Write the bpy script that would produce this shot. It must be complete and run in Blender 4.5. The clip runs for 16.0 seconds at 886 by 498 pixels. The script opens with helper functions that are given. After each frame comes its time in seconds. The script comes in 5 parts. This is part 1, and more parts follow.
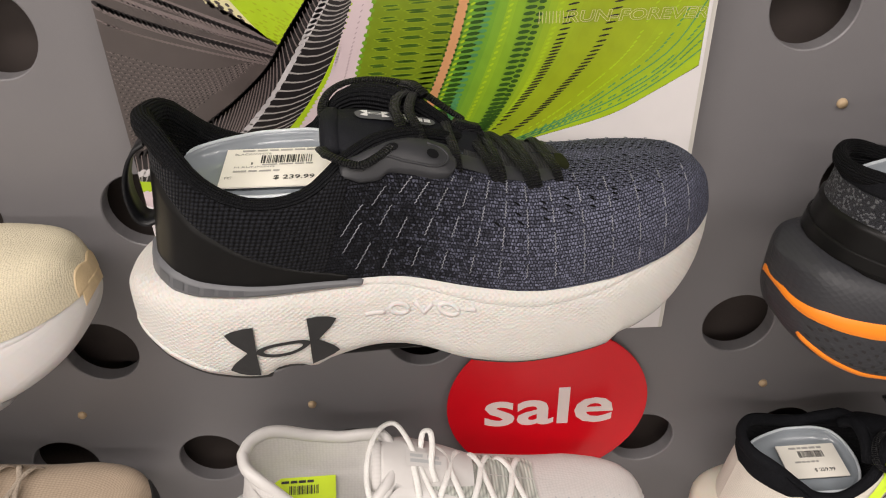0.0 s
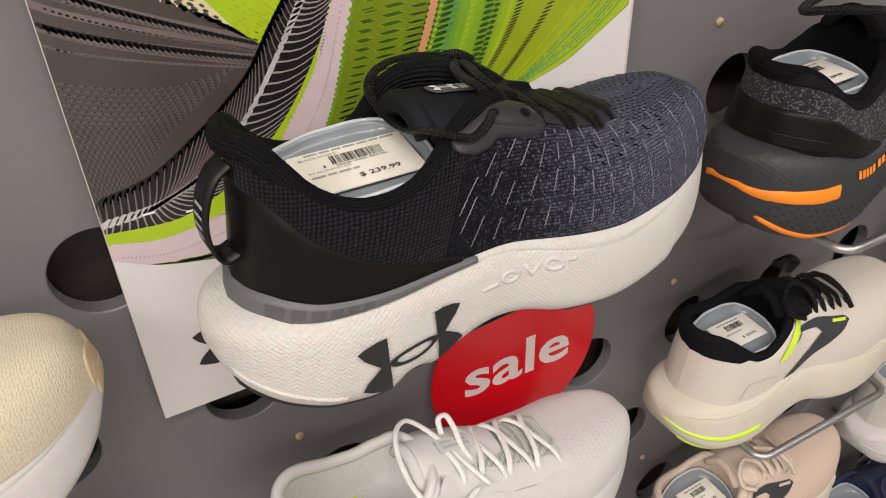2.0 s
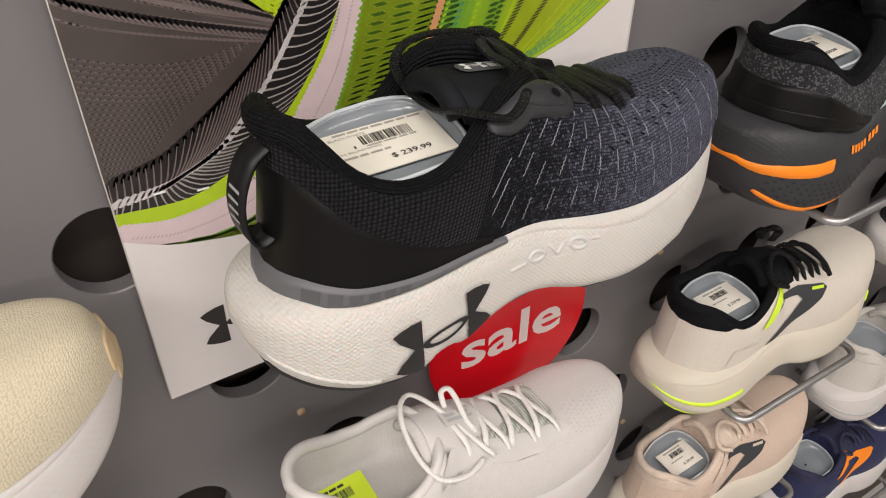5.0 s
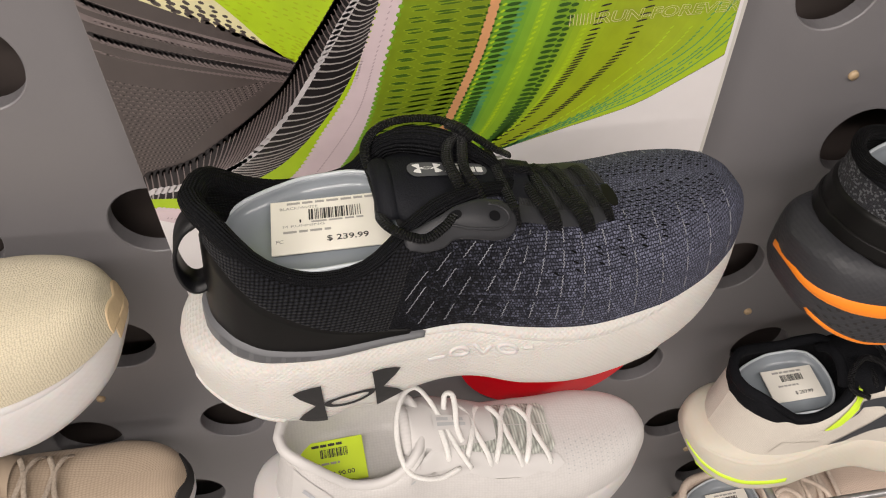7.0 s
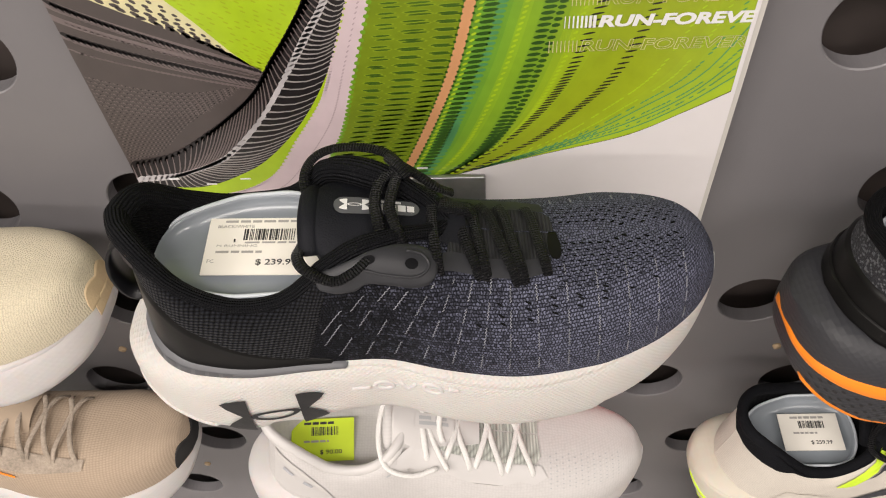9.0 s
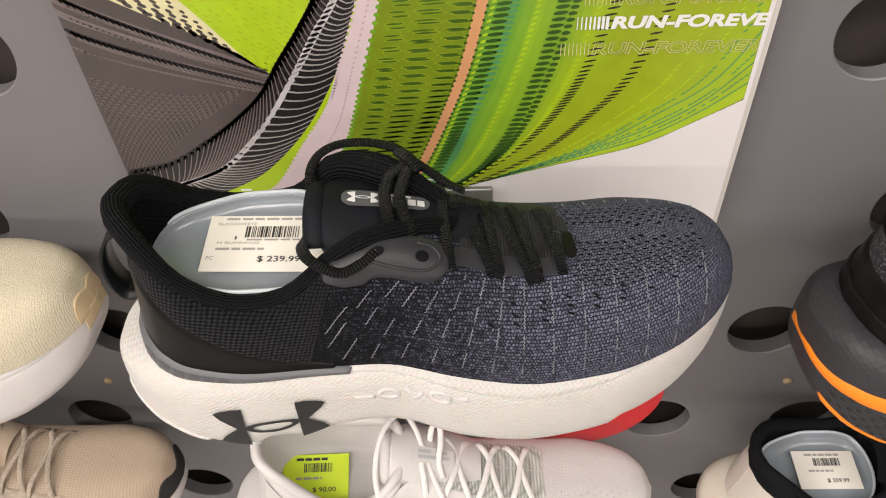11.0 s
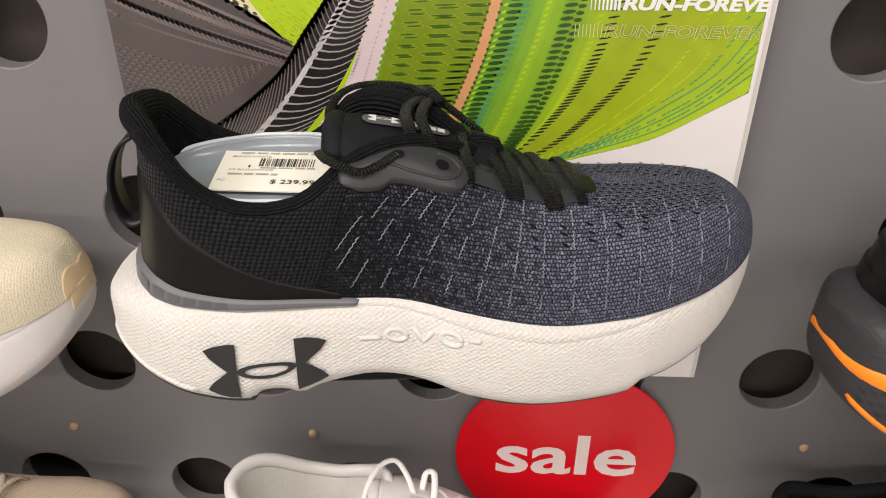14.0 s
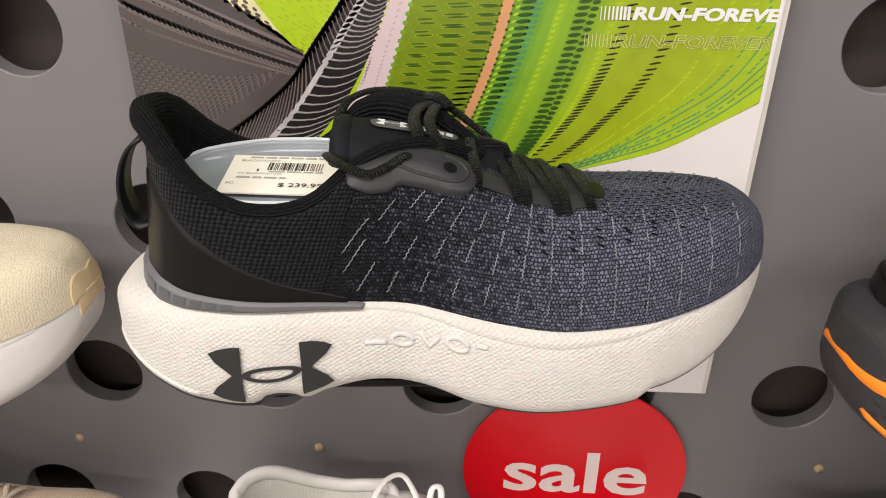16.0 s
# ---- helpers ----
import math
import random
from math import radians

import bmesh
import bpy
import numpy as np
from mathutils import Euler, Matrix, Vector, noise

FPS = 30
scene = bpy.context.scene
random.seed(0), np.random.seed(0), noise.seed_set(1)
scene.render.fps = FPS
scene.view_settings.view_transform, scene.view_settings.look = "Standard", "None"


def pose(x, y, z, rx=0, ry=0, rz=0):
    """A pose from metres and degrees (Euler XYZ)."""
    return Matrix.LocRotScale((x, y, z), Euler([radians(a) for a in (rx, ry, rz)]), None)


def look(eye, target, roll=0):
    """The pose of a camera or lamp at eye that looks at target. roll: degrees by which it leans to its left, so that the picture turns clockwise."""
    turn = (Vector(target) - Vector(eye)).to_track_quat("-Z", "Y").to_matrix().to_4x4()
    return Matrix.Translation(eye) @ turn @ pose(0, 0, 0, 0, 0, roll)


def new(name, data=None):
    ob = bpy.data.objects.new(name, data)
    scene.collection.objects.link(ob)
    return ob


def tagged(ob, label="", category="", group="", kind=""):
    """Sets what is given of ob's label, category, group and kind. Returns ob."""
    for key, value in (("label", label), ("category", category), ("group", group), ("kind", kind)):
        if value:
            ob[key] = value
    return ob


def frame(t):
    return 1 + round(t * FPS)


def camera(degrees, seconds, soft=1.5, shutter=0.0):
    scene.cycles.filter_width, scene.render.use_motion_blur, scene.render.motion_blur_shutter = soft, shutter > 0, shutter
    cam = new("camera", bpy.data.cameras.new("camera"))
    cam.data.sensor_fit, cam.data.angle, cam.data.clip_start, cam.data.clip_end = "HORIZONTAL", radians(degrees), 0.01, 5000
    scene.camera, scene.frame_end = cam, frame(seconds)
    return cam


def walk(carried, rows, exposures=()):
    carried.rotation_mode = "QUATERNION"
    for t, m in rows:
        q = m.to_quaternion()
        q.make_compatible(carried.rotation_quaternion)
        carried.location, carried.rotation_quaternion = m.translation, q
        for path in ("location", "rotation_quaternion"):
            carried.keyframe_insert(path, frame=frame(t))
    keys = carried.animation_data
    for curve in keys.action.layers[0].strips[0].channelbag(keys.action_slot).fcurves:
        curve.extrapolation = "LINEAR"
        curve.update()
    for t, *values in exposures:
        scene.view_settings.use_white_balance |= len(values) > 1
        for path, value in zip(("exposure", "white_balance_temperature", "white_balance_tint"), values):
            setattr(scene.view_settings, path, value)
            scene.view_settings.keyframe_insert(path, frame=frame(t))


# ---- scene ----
cam = camera(60.5, 16.0, 1.1)
PATH = [
    (0, (0.095, -0.438, 1.631), (0.14, 1.23, 0.528), -1.6),
    (0.5, (0.042, -0.438, 1.63), (0.315, 1.206, 0.524), -1.6),
    (1, (-0.004, -0.428, 1.63), (0.467, 1.167, 0.518), -1.7),
    (1.5, (-0.045, -0.409, 1.627), (0.599, 1.116, 0.505), -1.8),
    (2, (-0.083, -0.389, 1.621), (0.692, 1.07, 0.493), -2.0),
    (2.5, (-0.106, -0.369, 1.621), (0.767, 1.03, 0.488), -1.7),
    (3, (-0.124, -0.357, 1.619), (0.814, 0.999, 0.487), -1.2),
    (3.5, (-0.13, -0.355, 1.618), (0.837, 0.976, 0.482), -0.7),
    (4, (-0.132, -0.356, 1.618), (0.838, 0.966, 0.473), -0.3),
    (4.2, (-0.132, -0.357, 1.618), (0.832, 0.965, 0.468), -0.2),
    (6.3, (-0.02, -0.378, 1.682), (0.434, 1.003, 0.309), 0.4),
    (6.5, (-0.004, -0.377, 1.694), (0.375, 1.002, 0.295), 0.3),
    (7, (0.041, -0.367, 1.715), (0.242, 0.994, 0.264), -0.8),
    (7.5, (0.085, -0.358, 1.734), (0.143, 0.969, 0.239), -2.3),
    (8, (0.115, -0.342, 1.741), (0.076, 0.948, 0.213), -3.8),
    (8.5, (0.129, -0.332, 1.74), (0.026, 0.933, 0.194), -5.1),
    (9, (0.136, -0.329, 1.737), (0.0, 0.923, 0.183), -5.6),
    (9.2, (0.139, -0.335, 1.732), (-0.021, 0.948, 0.205), -6.2),
    (11.3, (0.122, -0.349, 1.699), (0.03, 1.069, 0.292), -3.1),
    (11.5, (0.12, -0.354, 1.693), (0.038, 1.093, 0.315), -2.8),
    (12, (0.115, -0.366, 1.671), (0.056, 1.159, 0.378), -1.9),
    (12.5, (0.111, -0.379, 1.649), (0.062, 1.21, 0.436), -1.1),
    (13, (0.11, -0.394, 1.633), (0.064, 1.255, 0.502), -0.4),
    (13.5, (0.111, -0.406, 1.619), (0.06, 1.282, 0.547), 0.1),
    (14, (0.11, -0.411, 1.607), (0.051, 1.305, 0.582), 0.3),
    (14.5, (0.112, -0.412, 1.6), (0.041, 1.321, 0.605), 0.2),
    (15, (0.112, -0.411, 1.598), (0.033, 1.331, 0.618), 0.2),
    (15.5, (0.113, -0.413, 1.597), (0.025, 1.333, 0.626), 0.2),
    (16, (0.112, -0.414, 1.598), (0.021, 1.335, 0.632), 0.3),
]
walk(cam, [(t, look(eye, target, roll)) for t, eye, target, roll in PATH],
     exposures=[(0.0, 0.04), (1.5, -0.03), (3.5, -0.10), (6.5, -0.06), (9.0, 0.09), (12.0, 0.17), (16.0, 0.23)])

# ---------------------------------------------------------------- light
world = bpy.data.worlds.new("shop_air")
scene.world = world
world.use_nodes = True
world.node_tree.nodes["Background"].inputs[0].default_value = (1.0, 0.94, 0.88, 1)
world.node_tree.nodes["Background"].inputs[1].default_value = 0.15
scene.view_settings.exposure = 0.0


def panel_light(x, y, z, sx, sy, watts):
    data = bpy.data.lights.new("ceiling_panel_light", "AREA")
    data.shape, data.size, data.size_y, data.energy, data.color = "RECTANGLE", sx, sy, watts, (1.0, 0.915, 0.855)
    ob = new("ceiling_panel_light", data)
    ob.matrix_world = pose(x, y, z)
    return ob


for lx, ly, w in ((-1.9, -1.2, 45), (-0.3, -1.2, 26), (1.3, -1.2, 20), (-1.9, -3.3, 45), (-0.3, -3.3, 26), (1.3, -3.3, 18)):
    panel_light(lx, ly, 2.93, 1.2, 0.3, w)

# ---------------------------------------------------------------- materials
MATS = {}


def mat(name, col, rough=0.5, metal=0.0, var=0.12, scale=60.0, bump=0.0, bscale=None, sheen=0.0, trans=0.0, alpha=1.0, coat=0.0, sub=0.0, spec=0.5):
    """Principled surface with two scales of tone variation and fine relief."""
    if name in MATS:
        return MATS[name]
    m = bpy.data.materials.new(name)
    m.use_nodes = True
    t = m.node_tree
    b = t.nodes["Principled BSDF"]
    co = t.nodes.new("ShaderNodeTexCoord")
    n1 = t.nodes.new("ShaderNodeTexNoise")
    n1.inputs["Scale"].default_value, n1.inputs["Detail"].default_value = scale, 6
    n2 = t.nodes.new("ShaderNodeTexNoise")
    n2.inputs["Scale"].default_value, n2.inputs["Detail"].default_value = scale / 9, 3
    t.links.new(co.outputs["Object"], n1.inputs["Vector"])
    t.links.new(co.outputs["Object"], n2.inputs["Vector"])
    add = t.nodes.new("ShaderNodeMath")
    add.operation = "ADD"
    t.links.new(n1.outputs["Fac"], add.inputs[0])
    t.links.new(n2.outputs["Fac"], add.inputs[1])
    ramp = t.nodes.new("ShaderNodeMapRange")
    ramp.inputs["From Min"].default_value, ramp.inputs["From Max"].default_value = 0.6, 1.4
    ramp.inputs["To Min"].default_value, ramp.inputs["To Max"].default_value = 1 - var, 1 + var
    t.links.new(add.outputs[0], ramp.inputs["Value"])
    mul = t.nodes.new("ShaderNodeVectorMath")
    mul.operation = "SCALE"
    mul.inputs[0].default_value = col
    t.links.new(ramp.outputs[0], mul.inputs["Scale"])
    t.links.new(mul.outputs[0], b.inputs["Base Color"])
    b.inputs["Roughness"].default_value, b.inputs["Metallic"].default_value = rough, metal
    b.inputs["Sheen Weight"].default_value, b.inputs["Transmission Weight"].default_value = sheen, trans
    b.inputs["Alpha"].default_value, b.inputs["Coat Weight"].default_value = alpha, coat
    b.inputs["Specular IOR Level"].default_value = spec
    if sub:
        b.inputs["Subsurface Weight"].default_value = sub
        b.inputs["Subsurface Scale"].default_value = 0.004
    if bump:
        n3 = t.nodes.new("ShaderNodeTexNoise")
        n3.inputs["Scale"].default_value, n3.inputs["Detail"].default_value = bscale or scale * 4, 4
        t.links.new(co.outputs["Object"], n3.inputs["Vector"])
        bp = t.nodes.new("ShaderNodeBump")
        bp.inputs["Strength"].default_value, bp.inputs["Distance"].default_value = bump, 0.001
        t.links.new(n3.outputs["Fac"], bp.inputs["Height"])
        t.links.new(bp.outputs[0], b.inputs["Normal"])
    MATS[name] = m
    return m


WALL = mat("grey_panel_paint", (0.166, 0.160, 0.168), 0.40, var=0.05, scale=14, bump=0.04, bscale=500)
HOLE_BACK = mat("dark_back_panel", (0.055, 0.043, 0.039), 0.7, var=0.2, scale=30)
PLAIN = mat("shop_plaster", (0.55, 0.54, 0.52), 0.8, var=0.06, scale=5, bump=0.1)
FLOORM = mat("shop_vinyl", (0.40, 0.385, 0.37), 0.4, var=0.1, scale=8)
PEG = mat("brass_plug", (0.45, 0.33, 0.2), 0.5, var=0.2, scale=300)
STEEL = mat("brushed_steel", (0.42, 0.42, 0.43), 0.38, 0.9, var=0.1, scale=200)


def woven(name, col_a, col_b=None, cell=(1.7, 1.2), rough=0.85, depth=0.5, contrast=0.45, grad=(0.06, 0.2), fleck=None, spec=0.3, rnd=0.35):
    """Knit or mesh on a sheet whose UV is in metres: rows of stitches with relief; the colour may pass from col_a to col_b along the shoe."""
    m = bpy.data.materials.new(name)
    m.use_nodes = True
    t = m.node_tree
    N, Lk = t.nodes.new, t.links.new
    b = t.nodes["Principled BSDF"]
    uv = N("ShaderNodeUVMap")
    uv.uv_map = "UVMap"
    mp = N("ShaderNodeMapping")
    mp.inputs["Scale"].default_value = (1000 / cell[0], 1000 / cell[1], 1)
    Lk(uv.outputs[0], mp.inputs["Vector"])
    v = N("ShaderNodeTexVoronoi")
    v.voronoi_dimensions = "2D"
    v.inputs["Scale"].default_value, v.inputs["Randomness"].default_value = 1.0, rnd
    Lk(mp.outputs[0], v.inputs["Vector"])
    big = N("ShaderNodeTexNoise")
    big.inputs["Scale"].default_value, big.inputs["Detail"].default_value = 130, 5
    Lk(uv.outputs[0], big.inputs["Vector"])
    sep = N("ShaderNodeSeparateXYZ")
    Lk(uv.outputs[0], sep.inputs[0])
    g = N("ShaderNodeMapRange")
    g.interpolation_type = "SMOOTHSTEP"
    g.inputs["From Min"].default_value, g.inputs["From Max"].default_value = grad
    jit = N("ShaderNodeMath")
    jit.operation = "MULTIPLY_ADD"
    jit.inputs[1].default_value = 0.05
    Lk(big.outputs["Fac"], jit.inputs[0])
    cr = N("ShaderNodeSeparateColor")
    Lk(v.outputs["Color"], cr.inputs[0])
    jc = N("ShaderNodeMath")
    jc.operation = "MULTIPLY_ADD"
    jc.inputs[1].default_value = 0.075
    Lk(cr.outputs[0], jc.inputs[0])
    Lk(sep.outputs[0], jc.inputs[2])
    Lk(jc.outputs[0], jit.inputs[2])
    Lk(jit.outputs[0], g.inputs["Value"])
    mix = N("ShaderNodeMix")
    mix.data_type = "RGBA"
    mix.inputs["A"].default_value, mix.inputs["B"].default_value = (*col_a, 1), (*(col_b or col_a), 1)
    Lk(g.outputs[0], mix.inputs["Factor"])
    cell_tone = N("ShaderNodeMapRange")
    cell_tone.inputs["From Min"].default_value, cell_tone.inputs["From Max"].default_value = 0.1, 0.75
    cell_tone.inputs["To Min"].default_value, cell_tone.inputs["To Max"].default_value = 1 + contrast * 0.5, 1 - contrast
    Lk(v.outputs["Distance"], cell_tone.inputs["Value"])
    tone = N("ShaderNodeMath")
    tone.operation = "MULTIPLY"
    bt = N("ShaderNodeMapRange")
    mott = 0.3 if contrast > 0.3 else 0.05
    bt.inputs["To Min"].default_value, bt.inputs["To Max"].default_value = 1 - mott, 1 + mott
    Lk(big.outputs["Fac"], bt.inputs["Value"])
    Lk(cell_tone.outputs[0], tone.inputs[0])
    Lk(bt.outputs[0], tone.inputs[1])
    sc = N("ShaderNodeVectorMath")
    sc.operation = "SCALE"
    Lk(mix.outputs["Result"], sc.inputs[0])
    Lk(tone.outputs[0], sc.inputs["Scale"])
    out = sc.outputs[0]
    if fleck:
        cv = N("ShaderNodeSeparateColor")
        Lk(v.outputs["Color"], cv.inputs[0])
        th = N("ShaderNodeMath")
        th.operation = "GREATER_THAN"
        th.inputs[1].default_value = fleck[1]
        Lk(cv.outputs[0], th.inputs[0])
        m2 = N("ShaderNodeMix")
        m2.data_type = "RGBA"
        m2.inputs["B"].default_value = (*fleck[0], 1)
        Lk(th.outputs[0], m2.inputs["Factor"])
        Lk(out, m2.inputs["A"])
        out = m2.outputs["Result"]
    Lk(out, b.inputs["Base Color"])
    b.inputs["Roughness"].default_value, b.inputs["Sheen Weight"].default_value = rough, 0.05
    b.inputs["Specular IOR Level"].default_value = spec
    inv = N("ShaderNodeMath")
    inv.operation = "SUBTRACT"
    inv.inputs[0].default_value = 1.0
    Lk(v.outputs["Distance"], inv.inputs[1])
    bp = N("ShaderNodeBump")
    bp.inputs["Strength"].default_value, bp.inputs["Distance"].default_value = depth, 0.0012
    Lk(inv.outputs[0], bp.inputs["Height"])
    Lk(bp.outputs[0], b.inputs["Normal"])
    return m


def knit(name, col_a, col_b, grad, width=1.5, row=1.75, depth=1.0, gap=0.36):
    """Courses of knit stitches on a sheet whose UV is in metres; black at the heel passing to navy, stitch by stitch."""
    m = bpy.data.materials.new(name)
    m.use_nodes = True
    t = m.node_tree
    N, Lk = t.nodes.new, t.links.new
    b = t.nodes["Principled BSDF"]
    uv = N("ShaderNodeUVMap")
    uv.uv_map = "UVMap"
    wob = N("ShaderNodeTexNoise")
    wob.inputs["Scale"].default_value, wob.inputs["Detail"].default_value = 520, 4
    Lk(uv.outputs[0], wob.inputs["Vector"])
    shift = N("ShaderNodeVectorMath")
    shift.operation = "MULTIPLY_ADD"
    shift.inputs[1].default_value = (0.0030, 0.0020, 0)
    Lk(wob.outputs["Color"], shift.inputs[0])
    Lk(uv.outputs[0], shift.inputs[2])
    mp = N("ShaderNodeVectorMath")
    mp.operation = "SCALE"
    mp.inputs["Scale"].default_value = 1000
    Lk(shift.outputs[0], mp.inputs[0])
    br = N("ShaderNodeTexBrick")
    br.offset, br.squash = 0.5, 1.0
    br.inputs["Color1"].default_value, br.inputs["Color2"].default_value, br.inputs["Mortar"].default_value = (0, 0, 0, 1), (1, 1, 1, 1), (0.5, 0.5, 0.5, 1)
    br.inputs["Scale"].default_value, br.inputs["Mortar Size"].default_value, br.inputs["Mortar Smooth"].default_value = 1.0, gap, 1.0
    br.inputs["Brick Width"].default_value, br.inputs["Row Height"].default_value = width, row
    Lk(mp.outputs[0], br.inputs["Vector"])
    big = N("ShaderNodeTexNoise")
    big.inputs["Scale"].default_value, big.inputs["Detail"].default_value = 110, 5
    Lk(uv.outputs[0], big.inputs["Vector"])
    rnd_ = N("ShaderNodeSeparateColor")
    Lk(br.outputs["Color"], rnd_.inputs[0])
    sep = N("ShaderNodeSeparateXYZ")
    Lk(uv.outputs[0], sep.inputs[0])
    j1 = N("ShaderNodeMath")
    j1.operation = "MULTIPLY_ADD"
    j1.inputs[1].default_value = 0.05
    Lk(rnd_.outputs[0], j1.inputs[0])
    Lk(sep.outputs[0], j1.inputs[2])
    j2 = N("ShaderNodeMath")
    j2.operation = "MULTIPLY_ADD"
    j2.inputs[1].default_value = 0.05
    Lk(big.outputs["Fac"], j2.inputs[0])
    Lk(j1.outputs[0], j2.inputs[2])
    g = N("ShaderNodeMapRange")
    g.interpolation_type = "SMOOTHSTEP"
    g.inputs["From Min"].default_value, g.inputs["From Max"].default_value = grad
    Lk(j2.outputs[0], g.inputs["Value"])
    mix = N("ShaderNodeMix")
    mix.data_type = "RGBA"
    mix.inputs["A"].default_value, mix.inputs["B"].default_value = (*col_a, 1), (*col_b, 1)
    Lk(g.outputs[0], mix.inputs["Factor"])
    tone = N("ShaderNodeMapRange")
    tone.inputs["To Min"].default_value, tone.inputs["To Max"].default_value = 1.12, 0.26
    Lk(br.outputs["Fac"], tone.inputs["Value"])
    vary = N("ShaderNodeMapRange")
    vary.inputs["To Min"].default_value, vary.inputs["To Max"].default_value = 0.78, 1.2
    Lk(rnd_.outputs[0], vary.inputs["Value"])
    mul = N("ShaderNodeMath")
    mul.operation = "MULTIPLY"
    Lk(tone.outputs[0], mul.inputs[0])
    Lk(vary.outputs[0], mul.inputs[1])
    sc = N("ShaderNodeVectorMath")
    sc.operation = "SCALE"
    Lk(mix.outputs["Result"], sc.inputs[0])
    Lk(mul.outputs[0], sc.inputs["Scale"])
    Lk(sc.outputs[0], b.inputs["Base Color"])
    b.inputs["Roughness"].default_value, b.inputs["Specular IOR Level"].default_value = 0.7, 0.12
    inv = N("ShaderNodeMath")
    inv.operation = "SUBTRACT"
    inv.inputs[0].default_value = 1.0
    Lk(br.outputs["Fac"], inv.inputs[1])
    bp = N("ShaderNodeBump")
    bp.inputs["Strength"].default_value, bp.inputs["Distance"].default_value = depth, 0.0011
    Lk(inv.outputs[0], bp.inputs["Height"])
    Lk(bp.outputs[0], b.inputs["Normal"])
    return m


def ribbed(name, col, pitch=0.0016, rough=0.75, spec=0.12):
    """Fine rib knit: cords that run along the first UV axis."""
    m = mat(name, col, rough, var=0.25, scale=300, spec=spec)
    t = m.node_tree
    N, Lk = t.nodes.new, t.links.new
    uv = N("ShaderNodeUVMap")
    uv.uv_map = "UVMap"
    sep = N("ShaderNodeSeparateXYZ")
    Lk(uv.outputs[0], sep.inputs[0])
    k = N("ShaderNodeMath")
    k.operation = "MULTIPLY"
    k.inputs[1].default_value = 2 * math.pi / pitch
    Lk(sep.outputs[1], k.inputs[0])
    sn = N("ShaderNodeMath")
    sn.operation = "SINE"
    Lk(k.outputs[0], sn.inputs[0])
    k2 = N("ShaderNodeMath")
    k2.operation = "MULTIPLY"
    k2.inputs[1].default_value = 2 * math.pi / 0.0012
    Lk(sep.outputs[0], k2.inputs[0])
    s2 = N("ShaderNodeMath")
    s2.operation = "SINE"
    Lk(k2.outputs[0], s2.inputs[0])
    ad = N("ShaderNodeMath")
    ad.operation = "MULTIPLY_ADD"
    ad.inputs[1].default_value = 0.3
    Lk(s2.outputs[0], ad.inputs[0])
    Lk(sn.outputs[0], ad.inputs[2])
    bp = N("ShaderNodeBump")
    bp.inputs["Strength"].default_value, bp.inputs["Distance"].default_value = 0.9, 0.0005
    Lk(ad.outputs[0], bp.inputs["Height"])
    Lk(bp.outputs[0], t.nodes["Principled BSDF"].inputs["Normal"])
    return m


def pebbled(name, col, cell=2.4, rough=0.6, depth=0.3, sub=0.12):
    """Moulded foam with a fine diamond grain."""
    m = mat(name, col, rough, var=0.03, scale=40, sub=sub)
    t = m.node_tree
    b = t.nodes["Principled BSDF"]
    co = t.nodes.new("ShaderNodeTexCoord")
    mp = t.nodes.new("ShaderNodeMapping")
    mp.inputs["Rotation"].default_value = (0.0, radians(38), 0.0)
    mp.inputs["Scale"].default_value = (1000 / cell, 600 / cell, 1300 / cell)
    v = t.nodes.new("ShaderNodeTexVoronoi")
    v.inputs["Scale"].default_value, v.inputs["Randomness"].default_value = 1.0, 0.25
    bp = t.nodes.new("ShaderNodeBump")
    bp.inputs["Strength"].default_value, bp.inputs["Distance"].default_value = depth, 0.001
    t.links.new(co.outputs["Object"], mp.inputs["Vector"])
    t.links.new(mp.outputs[0], v.inputs["Vector"])
    t.links.new(v.outputs["Distance"], bp.inputs["Height"])
    t.links.new(bp.outputs[0], b.inputs["Normal"])
    return m


FOAM = pebbled("white_foam", (0.565, 0.548, 0.522), 2.0, depth=0.6)
CREAM_FOAM = pebbled("cream_foam", (0.58, 0.54, 0.46), 3.5, depth=0.12)
PLAIN_FOAM = pebbled("smooth_white_foam", (0.565, 0.545, 0.538), 4.0, depth=0.1)
BLACK_FOAM = pebbled("black_foam", (0.025, 0.026, 0.031), 3.0, 0.55, 0.3, 0)
KNIT = knit("black_to_navy_knit", (0.0115, 0.0122, 0.0160), (0.116, 0.123, 0.174), (0.165, 0.295))
MESHK = woven("black_airy_mesh", (0.022, 0.023, 0.025), None, (1.6, 3.6), contrast=0.9, depth=1.0, rnd=0.1)
MESH_REAR = woven("black_dotted_mesh", (0.0092, 0.0098, 0.0126), None, (2.4, 1.9), contrast=1.6, depth=1.0, spec=0.10, rnd=0.14)
LINING = ribbed("black_rib_lining", (0.0050, 0.0052, 0.0062))
RIB_KNIT = ribbed("black_rib_collar", (0.0062, 0.0066, 0.0082))
RIB = mat("black_ribbed_knit", (0.0060, 0.0064, 0.0082), 0.85, var=0.25, scale=250, bump=0.7, bscale=900, spec=0.12)
LACE = ribbed("black_lace_cord", (0.0058, 0.0060, 0.0074), 0.0013, 0.42, 0.30)
WLACE = mat("white_lace_cord", (0.75, 0.74, 0.72), 0.8, var=0.1, scale=700, bump=0.6, bscale=1500)
TLACE = mat("taupe_lace_cord", (0.36, 0.3, 0.24), 0.85, var=0.35, scale=500, bump=0.6, bscale=1500)
